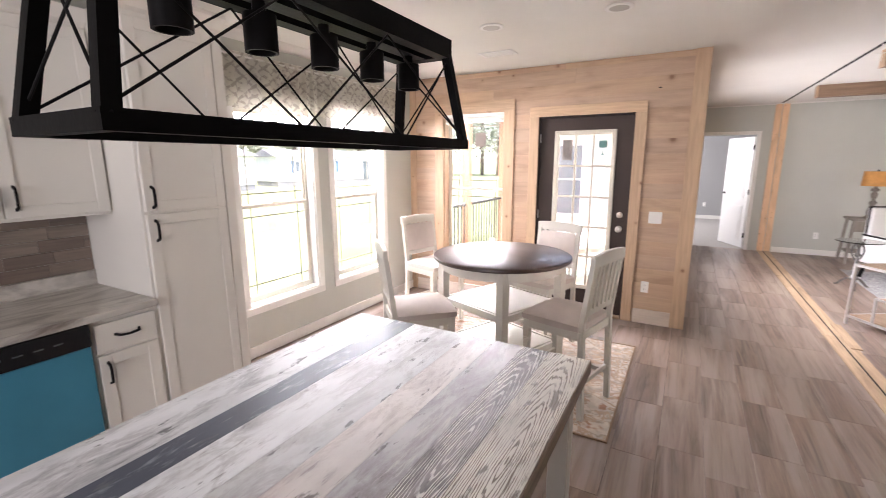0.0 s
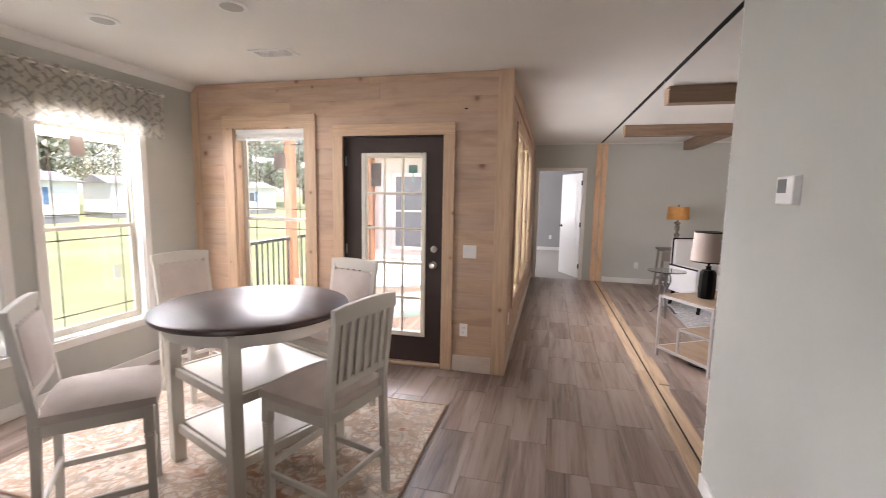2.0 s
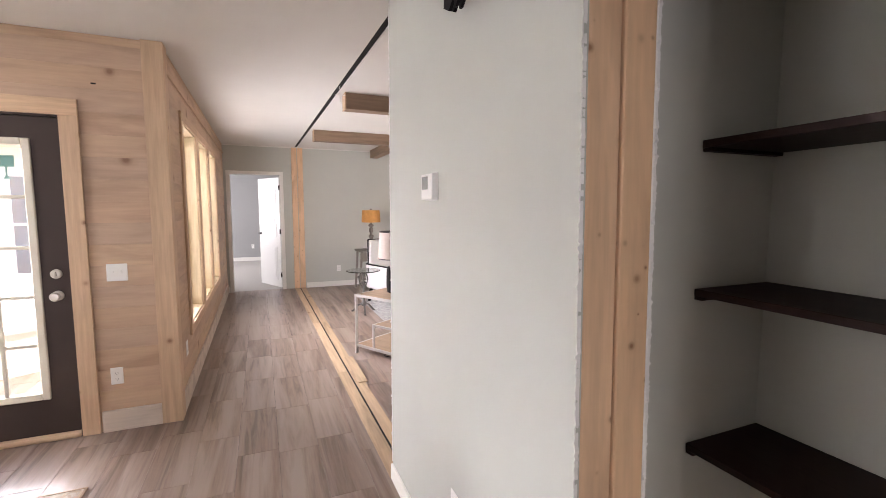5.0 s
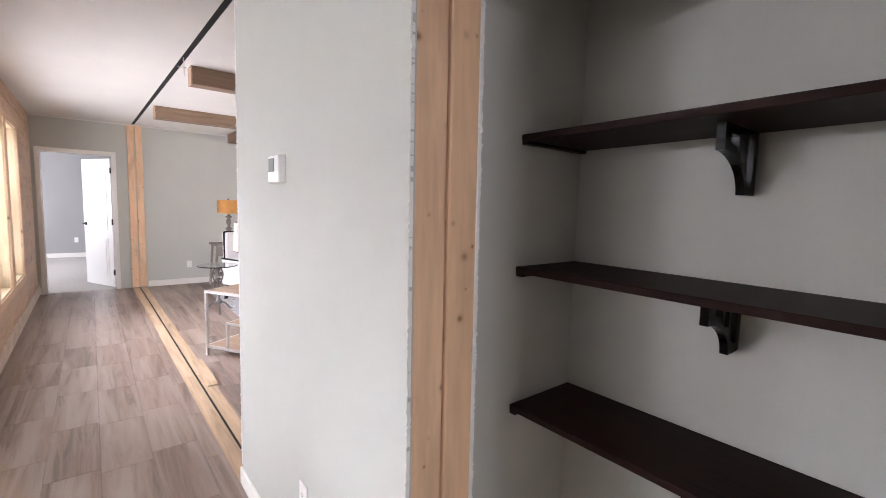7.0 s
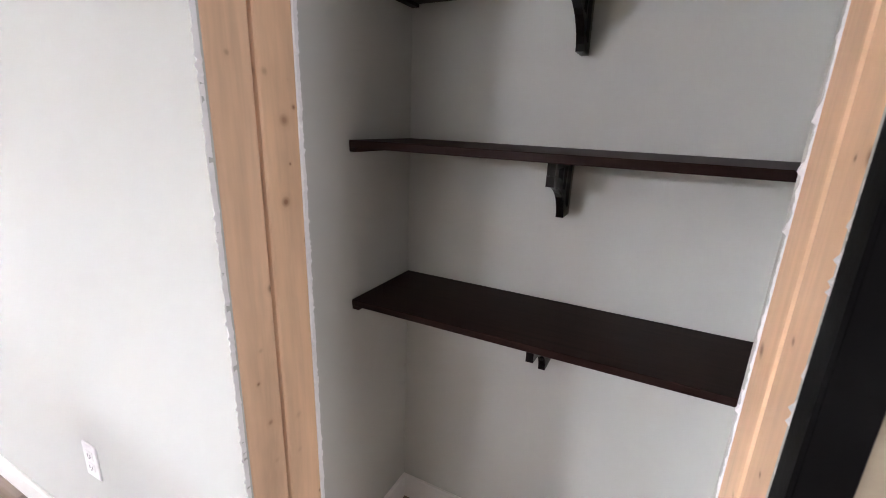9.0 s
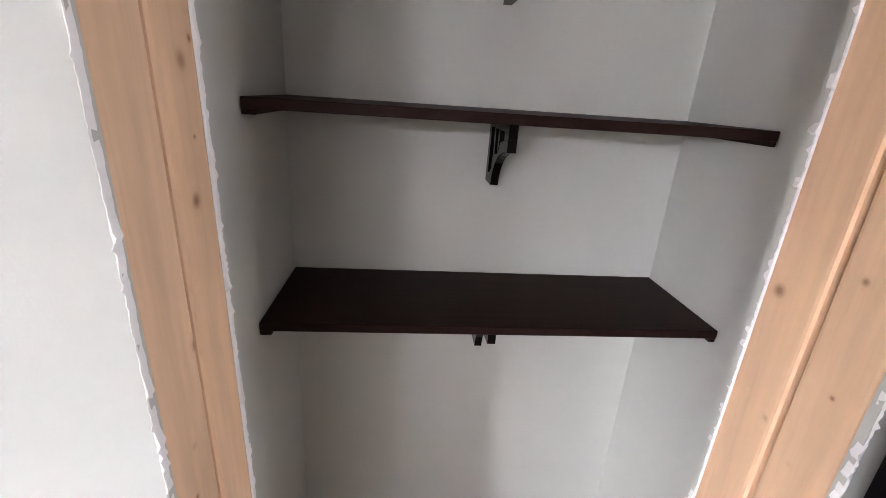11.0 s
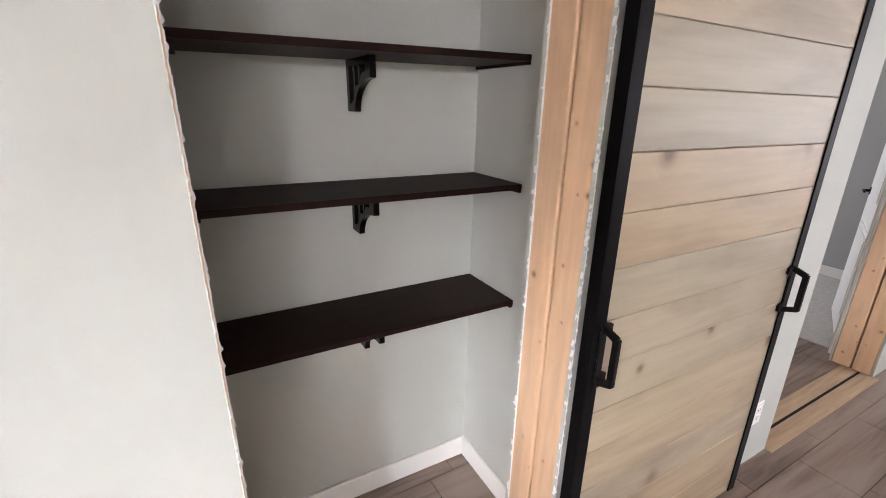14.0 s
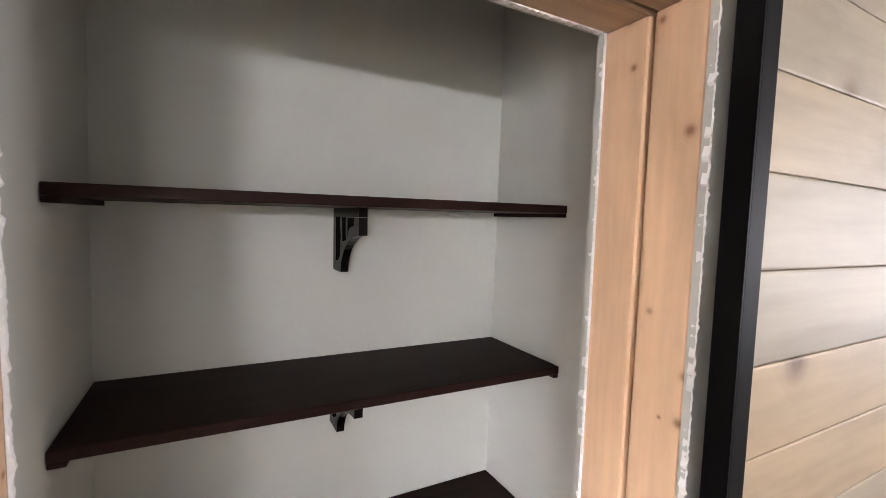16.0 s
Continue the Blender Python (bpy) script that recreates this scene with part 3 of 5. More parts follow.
part("sticker", merge(boxes((ix1 - 0.125, yd0 + 0.019, iz1 - 0.130, ix1 - 0.045, yd0 + 0.020, iz1 - 0.060)), outline([(ix1 - 0.105, iz1 - 0.205), (ix1 - 0.065, iz1 - 0.205), (ix1 - 0.08, iz1 - 0.180), (ix1 - 0.08, iz1 - 0.1305), (ix1 - 0.09, iz1 - 0.1305), (ix1 - 0.09, iz1 - 0.180)], "y", yd0 + 0.019, yd0 + 0.020)), M_TEAL, door_1, "teal printed sticker")
for z, r in ((1.075, 0.03), (0.935, 0.032)):
    k = part("lock_rose", merge(lathe([(r, 0), (r, 0.008), (r * 0.8, 0.014), (r * 0.45, 0.016)])), M_STEEL, door_1, "brushed nickel lock", True)
    k.matrix_basis = pose(-0.365, yd0, z, 90)
knob = part("knob", lathe([(0.012, 0.0), (0.012, 0.03), (0.026, 0.04), (0.029, 0.052), (0.022, 0.064), (0.006, 0.067)]), M_STEEL, door_1, "brushed nickel knob", True)
knob.matrix_basis = pose(-0.365, yd0, 0.935, 90)
turn = part("thumb_turn", boxes((-0.371, yd0 - 0.03, 1.06, -0.359, yd0 - 0.012, 1.09), bevel=0.003), M_STEEL, door_1)
part("door_frame", boxes((-1.215, YN, 0, -1.206, YN + 0.15, 2.06), (-0.291, YN, 0, -0.282, YN + 0.15, 2.06), (-1.206, YN, 2.048, -0.291, YN + 0.15, 2.06)), M_DARKDOOR, door_1)
part("threshold", boxes((-1.206, YN - 0.02, 0, -0.291, YN + 0.15, 0.026), bevel=0.006), M_CASEX, door_1, "wooden threshold")
for z in (0.3, 1.0, 1.8):
    part("hinge", boxes((-1.212, yd0 - 0.008, z, -1.196, yd0, z + 0.09), bevel=0.002), M_STEEL, door_1)
casing("casing_door", "y", YN - 0.018, YN, -1.215, -0.282, 0, 2.06, 0.10, "knotty pine door casing", False, (M_CASEZ, M_CASEX))

# ---- hall door ----
casing("casing_hall", "y", YF - 0.014, YF, HOP[0], HOP[1], 0, 2.06, 0.06, "white door casing", False, (M_WHITE, M_WHITE))


def panel_door(name, label, width, lever_side=1):
    """A white moulded two-panel door, hinged at its origin and running along +x."""
    d = thing(name, label, "door", kind="structure")
    part("slab", boxes((0, -0.035, 0.012, width, 0, 2.03), bevel=0.002), M_DOORWHITE, d)
    for face in (0.0, -0.035):
        s = 1 if face == 0.0 else -1
        for z0, z1, arch in ((0.14, 0.78, 0), (0.92, 1.88, 1)):
            x0, x1 = 0.12, width - 0.12
            n = 14
            top = [(x0 + (x1 - x0) * i / n, z1 + arch * (0.06 * math.sin(math.pi * i / n) - 0.03)) for i in range(n + 1)]
            pts = [(x1, z0), (x0, z0)] + top
            bm = outline(pts, "y", face, face + s * 0.007)
            part("panel", bm, M_DOORWHITE, d)
            cx, cz = (x0 + x1) / 2, (z0 + z1) / 2
            inner = [(cx + (x - cx) * 0.8, cz + (z - cz) * 0.88) for x, z in pts]
            part("panel_field", outline(inner, "y", face + s * 0.007, face + s * 0.012), M_DOORWHITE, d)
        lv = part("lever", merge(boxes((width - 0.16, face + s * 0.035, 0.985, width - 0.05, face + s * 0.05, 1.0), bevel=0.004), rod((width - 0.06, face, 0.992), (width - 0.06, face + s * 0.045, 0.992), 0.01), rod((width - 0.06, face, 0.992), (width - 0.06, face + s * 0.008, 0.992), 0.028, 16)), M_BLACK, d, "black lever handle", True)
    for z in (0.2, 1.0, 1.8):
        part("hinge", boxes((-0.012, -0.01, z, 0.012, 0.006, z + 0.09), bevel=0.002), M_BLACK, d, "black hinge")
    return d


hall_door = panel_door("door_2", "white two-panel door standing open", 0.79)
hall_door.matrix_basis = pose(1.165, YF + 0.125, 0, 0, 0, 116)
bed_door = panel_door("door_3", "white two-panel door standing open", 0.76)
bed_door.matrix_basis = pose(1.755, YB - 0.13, 0, 0, 0, -68)
casing("casing_bedroom", "y", YB, YB + 0.014, 1.74, 2.52, 0, 2.06, 0.06, "white door casing", False, (M_WHITE, M_WHITE))

# ---- the joint between the two halves of the house ----
def stud_pair(name, label, axis, d, a0, a1, z0, z1, thick=0.038):
    """Two raw studs side by side with a dark gap; d is the face, a0..a1 the joint's width."""
    ob = thing(name, label, "stud", kind="structure")
    g = (a0 + a1) / 2
    for p, q in ((a0, g - 0.004), (g + 0.004, a1)):
        if axis == "y":
            part("stud", boxes((p, min(d, d + thick), z0, q, max(d, d + thick), z1), bevel=0.009, seg=3), M_STUD, ob, "raw knotty pine stud")
        else:
            part("stud", boxes((min(d, d + thick), p, z0, max(d, d + thick), q, z1), bevel=0.004, seg=2), M_STUD, ob)
    return ob


xa, xb = XM + 0.0125, XM + 0.2075
stud_pair("jamb_1", "two raw pine studs lining the closet opening", "y", 1.889, xa, xb, 0, 1.985, 0.033)
def lean(ob, lo=1.80, hi=1.925):
    """The north side of the opening leans a little out of plumb."""
    for o in [ob, *ob.children]:
        if o.data:
            for v in o.data.vertices:
                if lo < v.co.y < hi:
                    v.co.y += 0.016 * (v.co.z - 0.4)


lean(bpy.data.objects["jamb_1"])
lean(bpy.data.objects["wall_joint"])
stud_pair("jamb_2", "two raw pine studs lining the closet opening", "y", 1.083, xa, xb, 0, 1.985, -0.038)
stud_pair("jamb_3", "two raw pine studs at the wide opening", "y", -1.545, xa, xb, 0, 2.1, -0.038)
stud_pair("jamb_4", "two raw pine studs at the wide opening", "y", -0.298, xa, xb, 0, 2.1)
stud_pair("jamb_5", "two raw pine posts at the joint of the house", "y", YF - 0.02, 1.384, 1.582, 0, H - 0.001, 0.04)
hd = thing("header", "raw pine header over the closet opening", "header", kind="structure")
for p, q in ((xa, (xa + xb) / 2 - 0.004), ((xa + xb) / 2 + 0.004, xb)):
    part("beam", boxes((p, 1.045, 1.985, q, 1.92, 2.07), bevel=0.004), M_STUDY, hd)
fs = thing("floor_joint", "pine strips with a dark gap along the house's joint", "threshold", kind="structure")


def floor_x(y):
    return 1.572 - 0.0112 * (y - 1.5) if y > 0 else 1.535


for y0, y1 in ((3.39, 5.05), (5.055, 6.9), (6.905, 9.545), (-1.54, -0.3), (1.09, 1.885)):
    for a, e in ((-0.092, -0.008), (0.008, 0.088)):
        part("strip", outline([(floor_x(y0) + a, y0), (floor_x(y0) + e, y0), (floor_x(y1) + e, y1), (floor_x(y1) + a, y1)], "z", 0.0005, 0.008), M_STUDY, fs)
    # dark inlay between the strips paints the shade of the open joint
    part("gap", outline([(floor_x(y0) - 0.008, y0), (floor_x(y0) + 0.008, y0), (floor_x(y1) + 0.008, y1), (floor_x(y1) - 0.008, y1)], "z", 0.0005, 0.004), M_GAPSHADE, fs, "dark strip for the shade in the open joint")
single("wood_offcut", boxes((1.565, 4.75, 0.0085, 1.645, 5.42, 0.018), bevel=0.002), M_STUDY, "loose strip of raw pine lying on the joint", "offcut")

# ---- closet shelves ----
def shelf(m, grow=1.0):
    s = thing("shelf", "espresso-stained closet shelf on a scrolled bracket", "shelf", "closet shelves")
    part("board", boxes((1.854, 0.986, -0.0185, 2.139, 1.920, 0), bevel=0.0015), M_SHELF, s)
    part("cleat", boxes((1.856, 0.986, -0.028, 2.135, 1.000, -0.0188), bevel=0.001), M_SHELF, s)
    part("cleat", boxes((1.856, 1.898, -0.028, 2.135, 1.920, -0.0188), bevel=0.001), M_SHELF, s)
    # bracket: wall plate, arm, thick concave scroll, and two fingers with slots between
    def at(px, pz):
        return (2.139 - grow * 0.0009 * px, -0.0188 - grow * 0.00047 * pz)

    def piece(*pts):
        return outline([at(*p) for p in pts], "y", 1.441, 1.459)

    scroll = [(225, 120)]
    for k in range(11):
        a = math.pi / 2 * k / 10
        scroll.append((225 - 150 * math.sin(a) ** 1.15, 120 + 190 * (1 - math.cos(a)) ** 1.05))
    scroll += [(26, 310), (26, 262), (45, 258), (66, 235), (90, 158), (120, 150), (150, 92), (180, 82), (225, 70)]
    part("bracket", merge(piece((0, 0), (0, 310), (25, 310), (25, 0)), piece((26, 0), (26, 42), (225, 42), (225, 0)), piece(*scroll),
                          piece((66, 43), (84, 43), (88, 156), (66, 233), (74, 140)), piece((118, 43), (134, 43), (134, 112), (120, 146)), piece((186, 43), (225, 43), (225, 69), (186, 79))), M_BRACKET, s, "glossy dark scrolled bracket with slots")
    s.matrix_basis = m
    return s


for z, grow, tilt in ((0.894, 1.08, -0.22), (1.297, 1.0, 0.0), (1.690, 1.0, -0.675)):
    shelf(pose(0, 0, z, tilt), grow)

# torn drywall edges round the closet opening
def ragged(a, b, along, out, seed, w=0.0055):
    """A thin crumbly strip of torn paper and plaster from a to b."""
    rnd = random.Random(seed)
    a, b, out, along = Vector(a), Vector(b), Vector(out), Vector(along)
    n = int((b - a).length / 0.005)
    bm = bmesh.new()
    rows = []
    for i in range(n + 1):
        p = a.lerp(b, i / n)
        r = 0.5 * (r if i else w) + 0.5 * w * (0.1 + 1.2 * rnd.random()) + (w * 1.2 if rnd.random() < 0.05 else 0)
        q = 0.0015 + 0.0025 * rnd.random() + (0.004 if rnd.random() < 0.08 else 0)
        rows.append([bm.verts.new(p - out * 0.009), bm.verts.new(p + along * r - out * 0.007), bm.verts.new(p + along * r * 0.8 + out * q), bm.verts.new(p + out * q * 0.7)])
    for u, v in zip(rows, rows[1:]):
        for k in range(4):
            bm.faces.new((u[k], u[(k + 1) % 4], v[(k + 1) % 4], v[k]))
    bm.faces.new(rows[0][::-1])
    bm.faces.new(rows[-1])
    bmesh.ops.recalc_face_normals(bm, faces=bm.faces[:])
    return bm


single("plaster_edge", ragged((XM, 1.889, 0.1), (XM, 1.889, 1.985), (0, -1, 0), (-1, 0, 0), 1, 0.0022), M_DRYWALL, "torn white drywall edge", "drywall", kind="structure")
single("plaster_edge_2", ragged((XM + 0.212, 1.889, 0.1), (XM + 0.212, 1.889, 1.985), (0, -1, 0), (1, 0, 0), 2, 0.0035), M_DRYWALL, "torn white drywall edge", "drywall", kind="structure")
single("plaster_edge_3", ragged((XM, 1.082, 0.05), (XM, 1.082, 1.985), (0, 1, 0), (-1, 0, 0), 3, 0.0035), M_DRYWALL, "torn white drywall edge", "drywall", kind="structure")
single("plaster_edge_4", ragged((XM + 0.212, 1.082, 0.05), (XM + 0.212, 1.082, 1.985), (0, 1, 0), (1, 0, 0), 4, 0.0035), M_DRYWALL, "torn white drywall edge", "drywall", kind="structure")
single("plaster_edge_5", ragged((XM + 0.212, 1.09, 1.987), (XM + 0.212, 1.88, 1.987), (0, 0, -1), (1, 0, 0), 5), M_DRYWALL, "torn white drywall edge", "drywall", kind="structure")
single("plaster_edge_6", ragged((XM, 3.384, 0.1), (XM, 3.384, 2.5), (0, 1, 0), (-1, 0, 0), 6, 0.006), M_DRYWALL, "torn white drywall edge", "drywall", kind="structure")

lean(bpy.data.objects["plaster_edge"])
lean(bpy.data.objects["plaster_edge_2"])

# ---- sliding barn door ----
barn = thing("barn_door", "sliding barn door of stained pine boards in a black frame, open", "door")
BY0, BY1, BX0, BX1, BZ0, BZ1 = 0.095, 1.092, 1.408, 1.442, 0.02, 2.12
z0 = BZ0
while z0 < BZ1 - 0.01:
    z1 = min(BZ1, 0.061 + 0.138 * (math.floor((z0 - 0.061) / 0.138 + 1e-6) + 1))
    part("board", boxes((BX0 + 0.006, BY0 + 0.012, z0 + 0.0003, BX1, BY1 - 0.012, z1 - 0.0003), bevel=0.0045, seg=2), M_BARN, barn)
    z0 = z1
for y0, y1 in ((BY0, BY0 + 0.036), (BY1 - 0.038, BY1)):
    part("edge_iron", boxes((BX0, y0, BZ0, BX0 + 0.0055, y1, BZ1), bevel=0.001), M_BLACKFRAME, barn, "black steel edge")
part("edge_cap", boxes((BX0, BY1, BZ0, BX1 + 0.002, BY1 + 0.004, BZ1)), M_BLACKFRAME, barn)
part("edge_cap", boxes((BX0, BY0 - 0.004, BZ0, BX1 + 0.002, BY0, BZ1)), M_BLACKFRAME, barn)
for y in (BY0 + 0.03, BY1 - 0.03):
    hp = part("pull_plate", boxes((BX0 - 0.004, y - 0.012, 0.842, BX0, y + 0.012, 1.03), bevel=0.002), M_BLACK, barn, "black pull handle")
    part("grip", merge(bar((BX0, y, 0.862), (BX0 - 0.045, y, 0.878), 0.018, 0.010, (0, 1, 0)), bar((BX0, y, 1.018), (BX0 - 0.045, y, 1.002), 0.018, 0.010, (0, 1, 0)), bar((BX0 - 0.043, y, 0.874), (BX0 - 0.043, y, 1.006), 0.018, 0.011, (0, 1, 0))), M_BLACK, hp)
for y, way in ((BY0 + 0.03, 1), (BY1 - 0.03, -1)):
    for z in (0.850, 0.992):
        part("pull_flange", outline([(y + way * 0.0095, z), (y + way * 0.0095, z + 0.038), (y + way * 0.031, z + 0.030), (y + way * 0.031, z + 0.008)], "x", BX0 - 0.003, BX0 + 0.0055), M_BLACK, barn)
rail = thing("door_track", "black steel sliding door track on the wall", "track")
part("rail", boxes((1.412, 0.05, 2.16, 1.418, 2.50, 2.20), bevel=0.001), M_BLACK, rail)
STOP = [(2.495, 2.225), (2.495, 2.128), (2.455, 2.106), (2.425, 2.130), (2.425, 2.158), (2.415, 2.158), (2.415, 2.100), (2.402, 2.100), (2.335, 2.158), (2.335, 2.225)]
part("door_stop", merge(outline(STOP, "x", 1.402, 1.4115), outline(STOP, "x", 1.4185, 1.428)), M_BLACK, rail, "black clamp that stops the door")
for y in (0.2, 0.95, 1.7, 2.35):
    part("standoff", rod((1.418, y, 2.18), (XM, y, 2.18), 0.010, 12), M_BLACK, rail)
for y in (0.25, 0.95):
    part("roller", rod((1.399, y, 2.225), (1.423, y, 2.225), 0.035, 20), M_BLACK, barn, smooth=True)
    part("strap", boxes((1.399, y - 0.02, 2.06, 1.405, y + 0.02, 2.24), bevel=0.001), M_BLACK, barn)

# ---- wall plates ----
def outlet_plate(m, slots=True, label="white duplex outlet plate"):
    """Plate in the xz plane, facing -y."""
    o = thing("outlet", label, "outlet")
    part("plate", boxes((-0.035, -0.005, -0.057, 0.035, 0, 0.057), bevel=0.0025), M_PLATE, o)
    for z in (-0.02, 0.02):
        f = part("socket", boxes((-0.017, -0.007, z - 0.014, 0.017, -0.005, z + 0.014), bevel=0.001), M_PLATE, o)
        part("slot", boxes((-0.008, -0.0075, z - 0.005, -0.006, -0.0069, z + 0.005), (0.006, -0.0075, z - 0.005, 0.008, -0.0069, z + 0.005), (-0.002, -0.0075, z - 0.011, 0.002, -0.0069, z - 0.007)), M_SLOT, f)
    o.matrix_basis = m
    return o


outlet_plate(pose(-0.078, YN, 0.376))
outlet_plate(pose(2.191, YF, 0.337))
outlet_plate(pose(XM, 2.544, 0.39, 0, 0, -90))
outlet_plate(pose(XM, -0.105, 0.280, 0, 0, -90))
outlet_plate(pose(XW, 1.874, 0.338, 0, 0, 90))
outlet_plate(pose(0.62, 14.4, 0.4))
outlet_plate(pose(XS, 5.0, 0.40, 0, 0, 90))
sw = thing("light_switch", "white double toggle switch plate", "switch")
part("plate", boxes((-0.058, -0.005, -0.057, 0.058, 0, 0.057), bevel=0.0025), M_PLATE, sw)
for x in (-0.023, 0.023):
    part("toggle", boxes((x - 0.005, -0.014, -0.004, x + 0.005, -0.005, 0.012), bevel=0.0015), M_PLATE, sw)
sw.matrix_basis = pose(-0.039, YN, 1.071)
th = thing("thermostat", "white wall thermostat with a grey screen", "thermostat")
part("body", boxes((-0.060, -0.026, -0.050, 0.060, 0, 0.050), bevel=0.005, seg=2), M_PLATE, th)
part("screen", boxes((-0.048, -0.0275, -0.010, 0.014, -0.0258, 0.040)), M_SCREEN, th, "grey display")
for k in range(2):
    part("button", boxes((0.028, -0.0275, 0.012 - 0.03 * k, 0.046, -0.0258, 0.024 - 0.03 * k), bevel=0.001), M_PLATE, th)
part("base_plate", boxes((-0.063, -0.006, -0.053, 0.063, 0, 0.053), bevel=0.002), M_PLATE, th)
th.matrix_basis = pose(XM, 2.779, 1.581, 0, 0, -90)

# ---- ceiling fittings ----
M_CAN = paint("white_can_trim", (0.75, 0.74, 0.72), 0.4)
M_CANIN = paint("can_baffle", (0.42, 0.40, 0.37), 0.5)


def can_light(m):
    c = thing("recessed_light", "white recessed ceiling light, unlit", "ceiling light", "recessed lights")
    part("trim_ring", lathe([(0.062, -0.001), (0.088, -0.002), (0.09, -0.006), (0.082, -0.011), (0.064, -0.010)], 32), M_CAN, c, "", True)
    part("lamp_face", lathe([(0.0, -0.0115), (0.058, -0.0115), (0.062, -0.0105), (0.062, -0.0095), (0.0, -0.0095)][::-1][1:-1], 32), M_CANIN, c, "frosted lamp face", True)
    c.matrix_basis = m
    return c


first = can_light(pose(-0.27, 3.135, H))
for x, y in ((-1.14, 3.12), (-2.06, 3.13), (-0.27, 0.6), (-2.0, 0.5)):
    copy_thing(first, pose(x, y, H))
vent = thing("ceiling_vent", "white louvred ceiling vent", "vent")
part("frame", boxes((-0.16, -0.085, -0.008, -0.135, 0.085, 0), (0.135, -0.085, -0.008, 0.16, 0.085, 0), (-0.135, -0.085, -0.008, 0.135, -0.06, 0), (-0.135, 0.06, -0.008, 0.135, 0.085, 0)), M_CAN, vent)
# dark sheet stands for the shade behind the louvres
part("backing", boxes((-0.135, -0.06, -0.002, 0.135, 0.06, -0.001)), M_SLOT, vent)
for k in range(6):
    part("slat", bar((-0.135, -0.05 + 0.02 * k, -0.005), (0.135, -0.05 + 0.02 * k, -0.005), 0.006, 0.0015, (0, 0.6, 1)), M_CAN, vent)
vent.matrix_basis = pose(-1.40, 3.88, H)

# ---- kitchen ----
def shaker(ob, x, y0, y1, z0, z1, handle=None):
    """A shaker door on the face x, facing +x."""
    d = part("door", boxes((x, y0, z0, x + 0.012, y1, z1)), M_CAB, ob)
    r = 0.055
    part("rail", merge(*[boxes(b, bevel=0.002) for b in ((x + 0.012, y0, z0, x + 0.020, y0 + r, z1), (x + 0.012, y1 - r, z0, x + 0.020, y1, z1), (x + 0.012, y0 + r, z0, x + 0.020, y1 - r, z0 + r), (x + 0.012, y0 + r, z1 - r, x + 0.020, y1 - r, z1))]), M_CAB, d)
    if handle:
        pull(d, x + 0.020, *handle)
    return d


def pull(d, x, y, z, upright=True, ln=0.11):
    if upright:
        p = [(x, y, z), (x + 0.028, y, z + 0.012), (x + 0.03, y, z + ln / 2), (x + 0.028, y, z + ln - 0.012), (x, y, z + ln)]
        up = (0, 1, 0)
    else:
        p = [(x, y - ln / 2, z), (x + 0.028, y - ln / 2 + 0.012, z - 0.004), (x + 0.03, y, z - 0.008), (x + 0.028, y + ln / 2 - 0.012, z - 0.004), (x, y + ln / 2, z)]
        up = (0, 0, 1)
    part("handle", merge(*[bar(a, b, 0.012, 0.009, up) for a, b in zip(p, p[1:])]), M_BLACK, d, "black arched pull")


tall = thing("pantry_cabinet", "tall cream shaker pantry cabinet with black pulls", "cabinet")
part("body", boxes((XW + 0.001, 1.150, 0, -2.222, 1.685, 2.36), bevel=0.002), M_CAB, tall)
shaker(tall, -2.222, 1.165, 1.615, 1.355, 2.30, (1.20, 1.375))
shaker(tall, -2.222, 1.165, 1.615, 0.11, 1.340, (1.20, 1.20))
part("crown", outline([(-2.222, 2.33), (-2.20, 2.345), (-2.165, 2.40), (-2.165, 2.42), (-2.222, 2.42)], "y", 1.11, 1.70), M_CAB, tall)
part("filler", boxes((-2.222, 1.622, 0, -2.206, 1.685, 2.33), bevel=0.002), M_CAB, tall)
base = thing("base_cabinet", "cream base cabinet with one drawer above one door", "cabinet")
part("body", boxes((XW + 0.001, 0.852, 0.10, -2.222, 1.149, 0.862)), M_CAB, base)
part("toe_kick", boxes((XW + 0.001, 0.852, 0, -2.30, 1.149, 0.10)), M_CAB, base)
part("drawer", boxes((-2.222, 0.862, 0.69, -2.204, 1.140, 0.836), bevel=0.003), M_CAB, base)
pull(base.children[-1], -2.204, 1.0, 0.77, False)
shaker(base, -2.222, 0.862, 1.140, 0.12, 0.675, (0.895, 0.53))
dw = thing("dishwasher", "dishwasher with blue protective film and black controls", "dishwasher")
part("body", boxes((XW + 0.001, 0.246, 0.02, -2.24, 0.846, 0.855)), M_DWBLACK, dw)
part("front", boxes((-2.24, 0.250, 0.10, -2.195, 0.838, 0.745), bevel=0.004), M_BLUE, dw, "door covered in blue film")
part("control_panel", boxes((-2.24, 0.250, 0.748, -2.19, 0.842, 0.855), bevel=0.006, seg=2), M_DWBLACK, dw)
for k in range(5):
    part("button", boxes((-2.1895, 0.42 + 0.07 * k, 0.80, -2.1885, 0.455 + 0.07 * k, 0.806)), M_SCREEN, dw)
for y0, y1 in ((-0.65, 0.24),):
    cb = thing("base_cabinet", "cream base cabinet with two doors", "cabinet")
    part("body", boxes((XW + 0.001, y0, 0.10, -2.222, y1, 0.862)), M_CAB, cb)
    shaker(cb, -2.222, y0 + 0.01, (y0 + y1) / 2 - 0.003, 0.12, 0.84, ((y0 + y1) / 2 - 0.04, 0.68))
    shaker(cb, -2.222, (y0 + y1) / 2 + 0.003, y1 - 0.01, 0.12, 0.84, ((y0 + y1) / 2 + 0.04, 0.68))
ctop = thing("countertop", "grey stone-look laminate countertop with an upstand", "countertop")
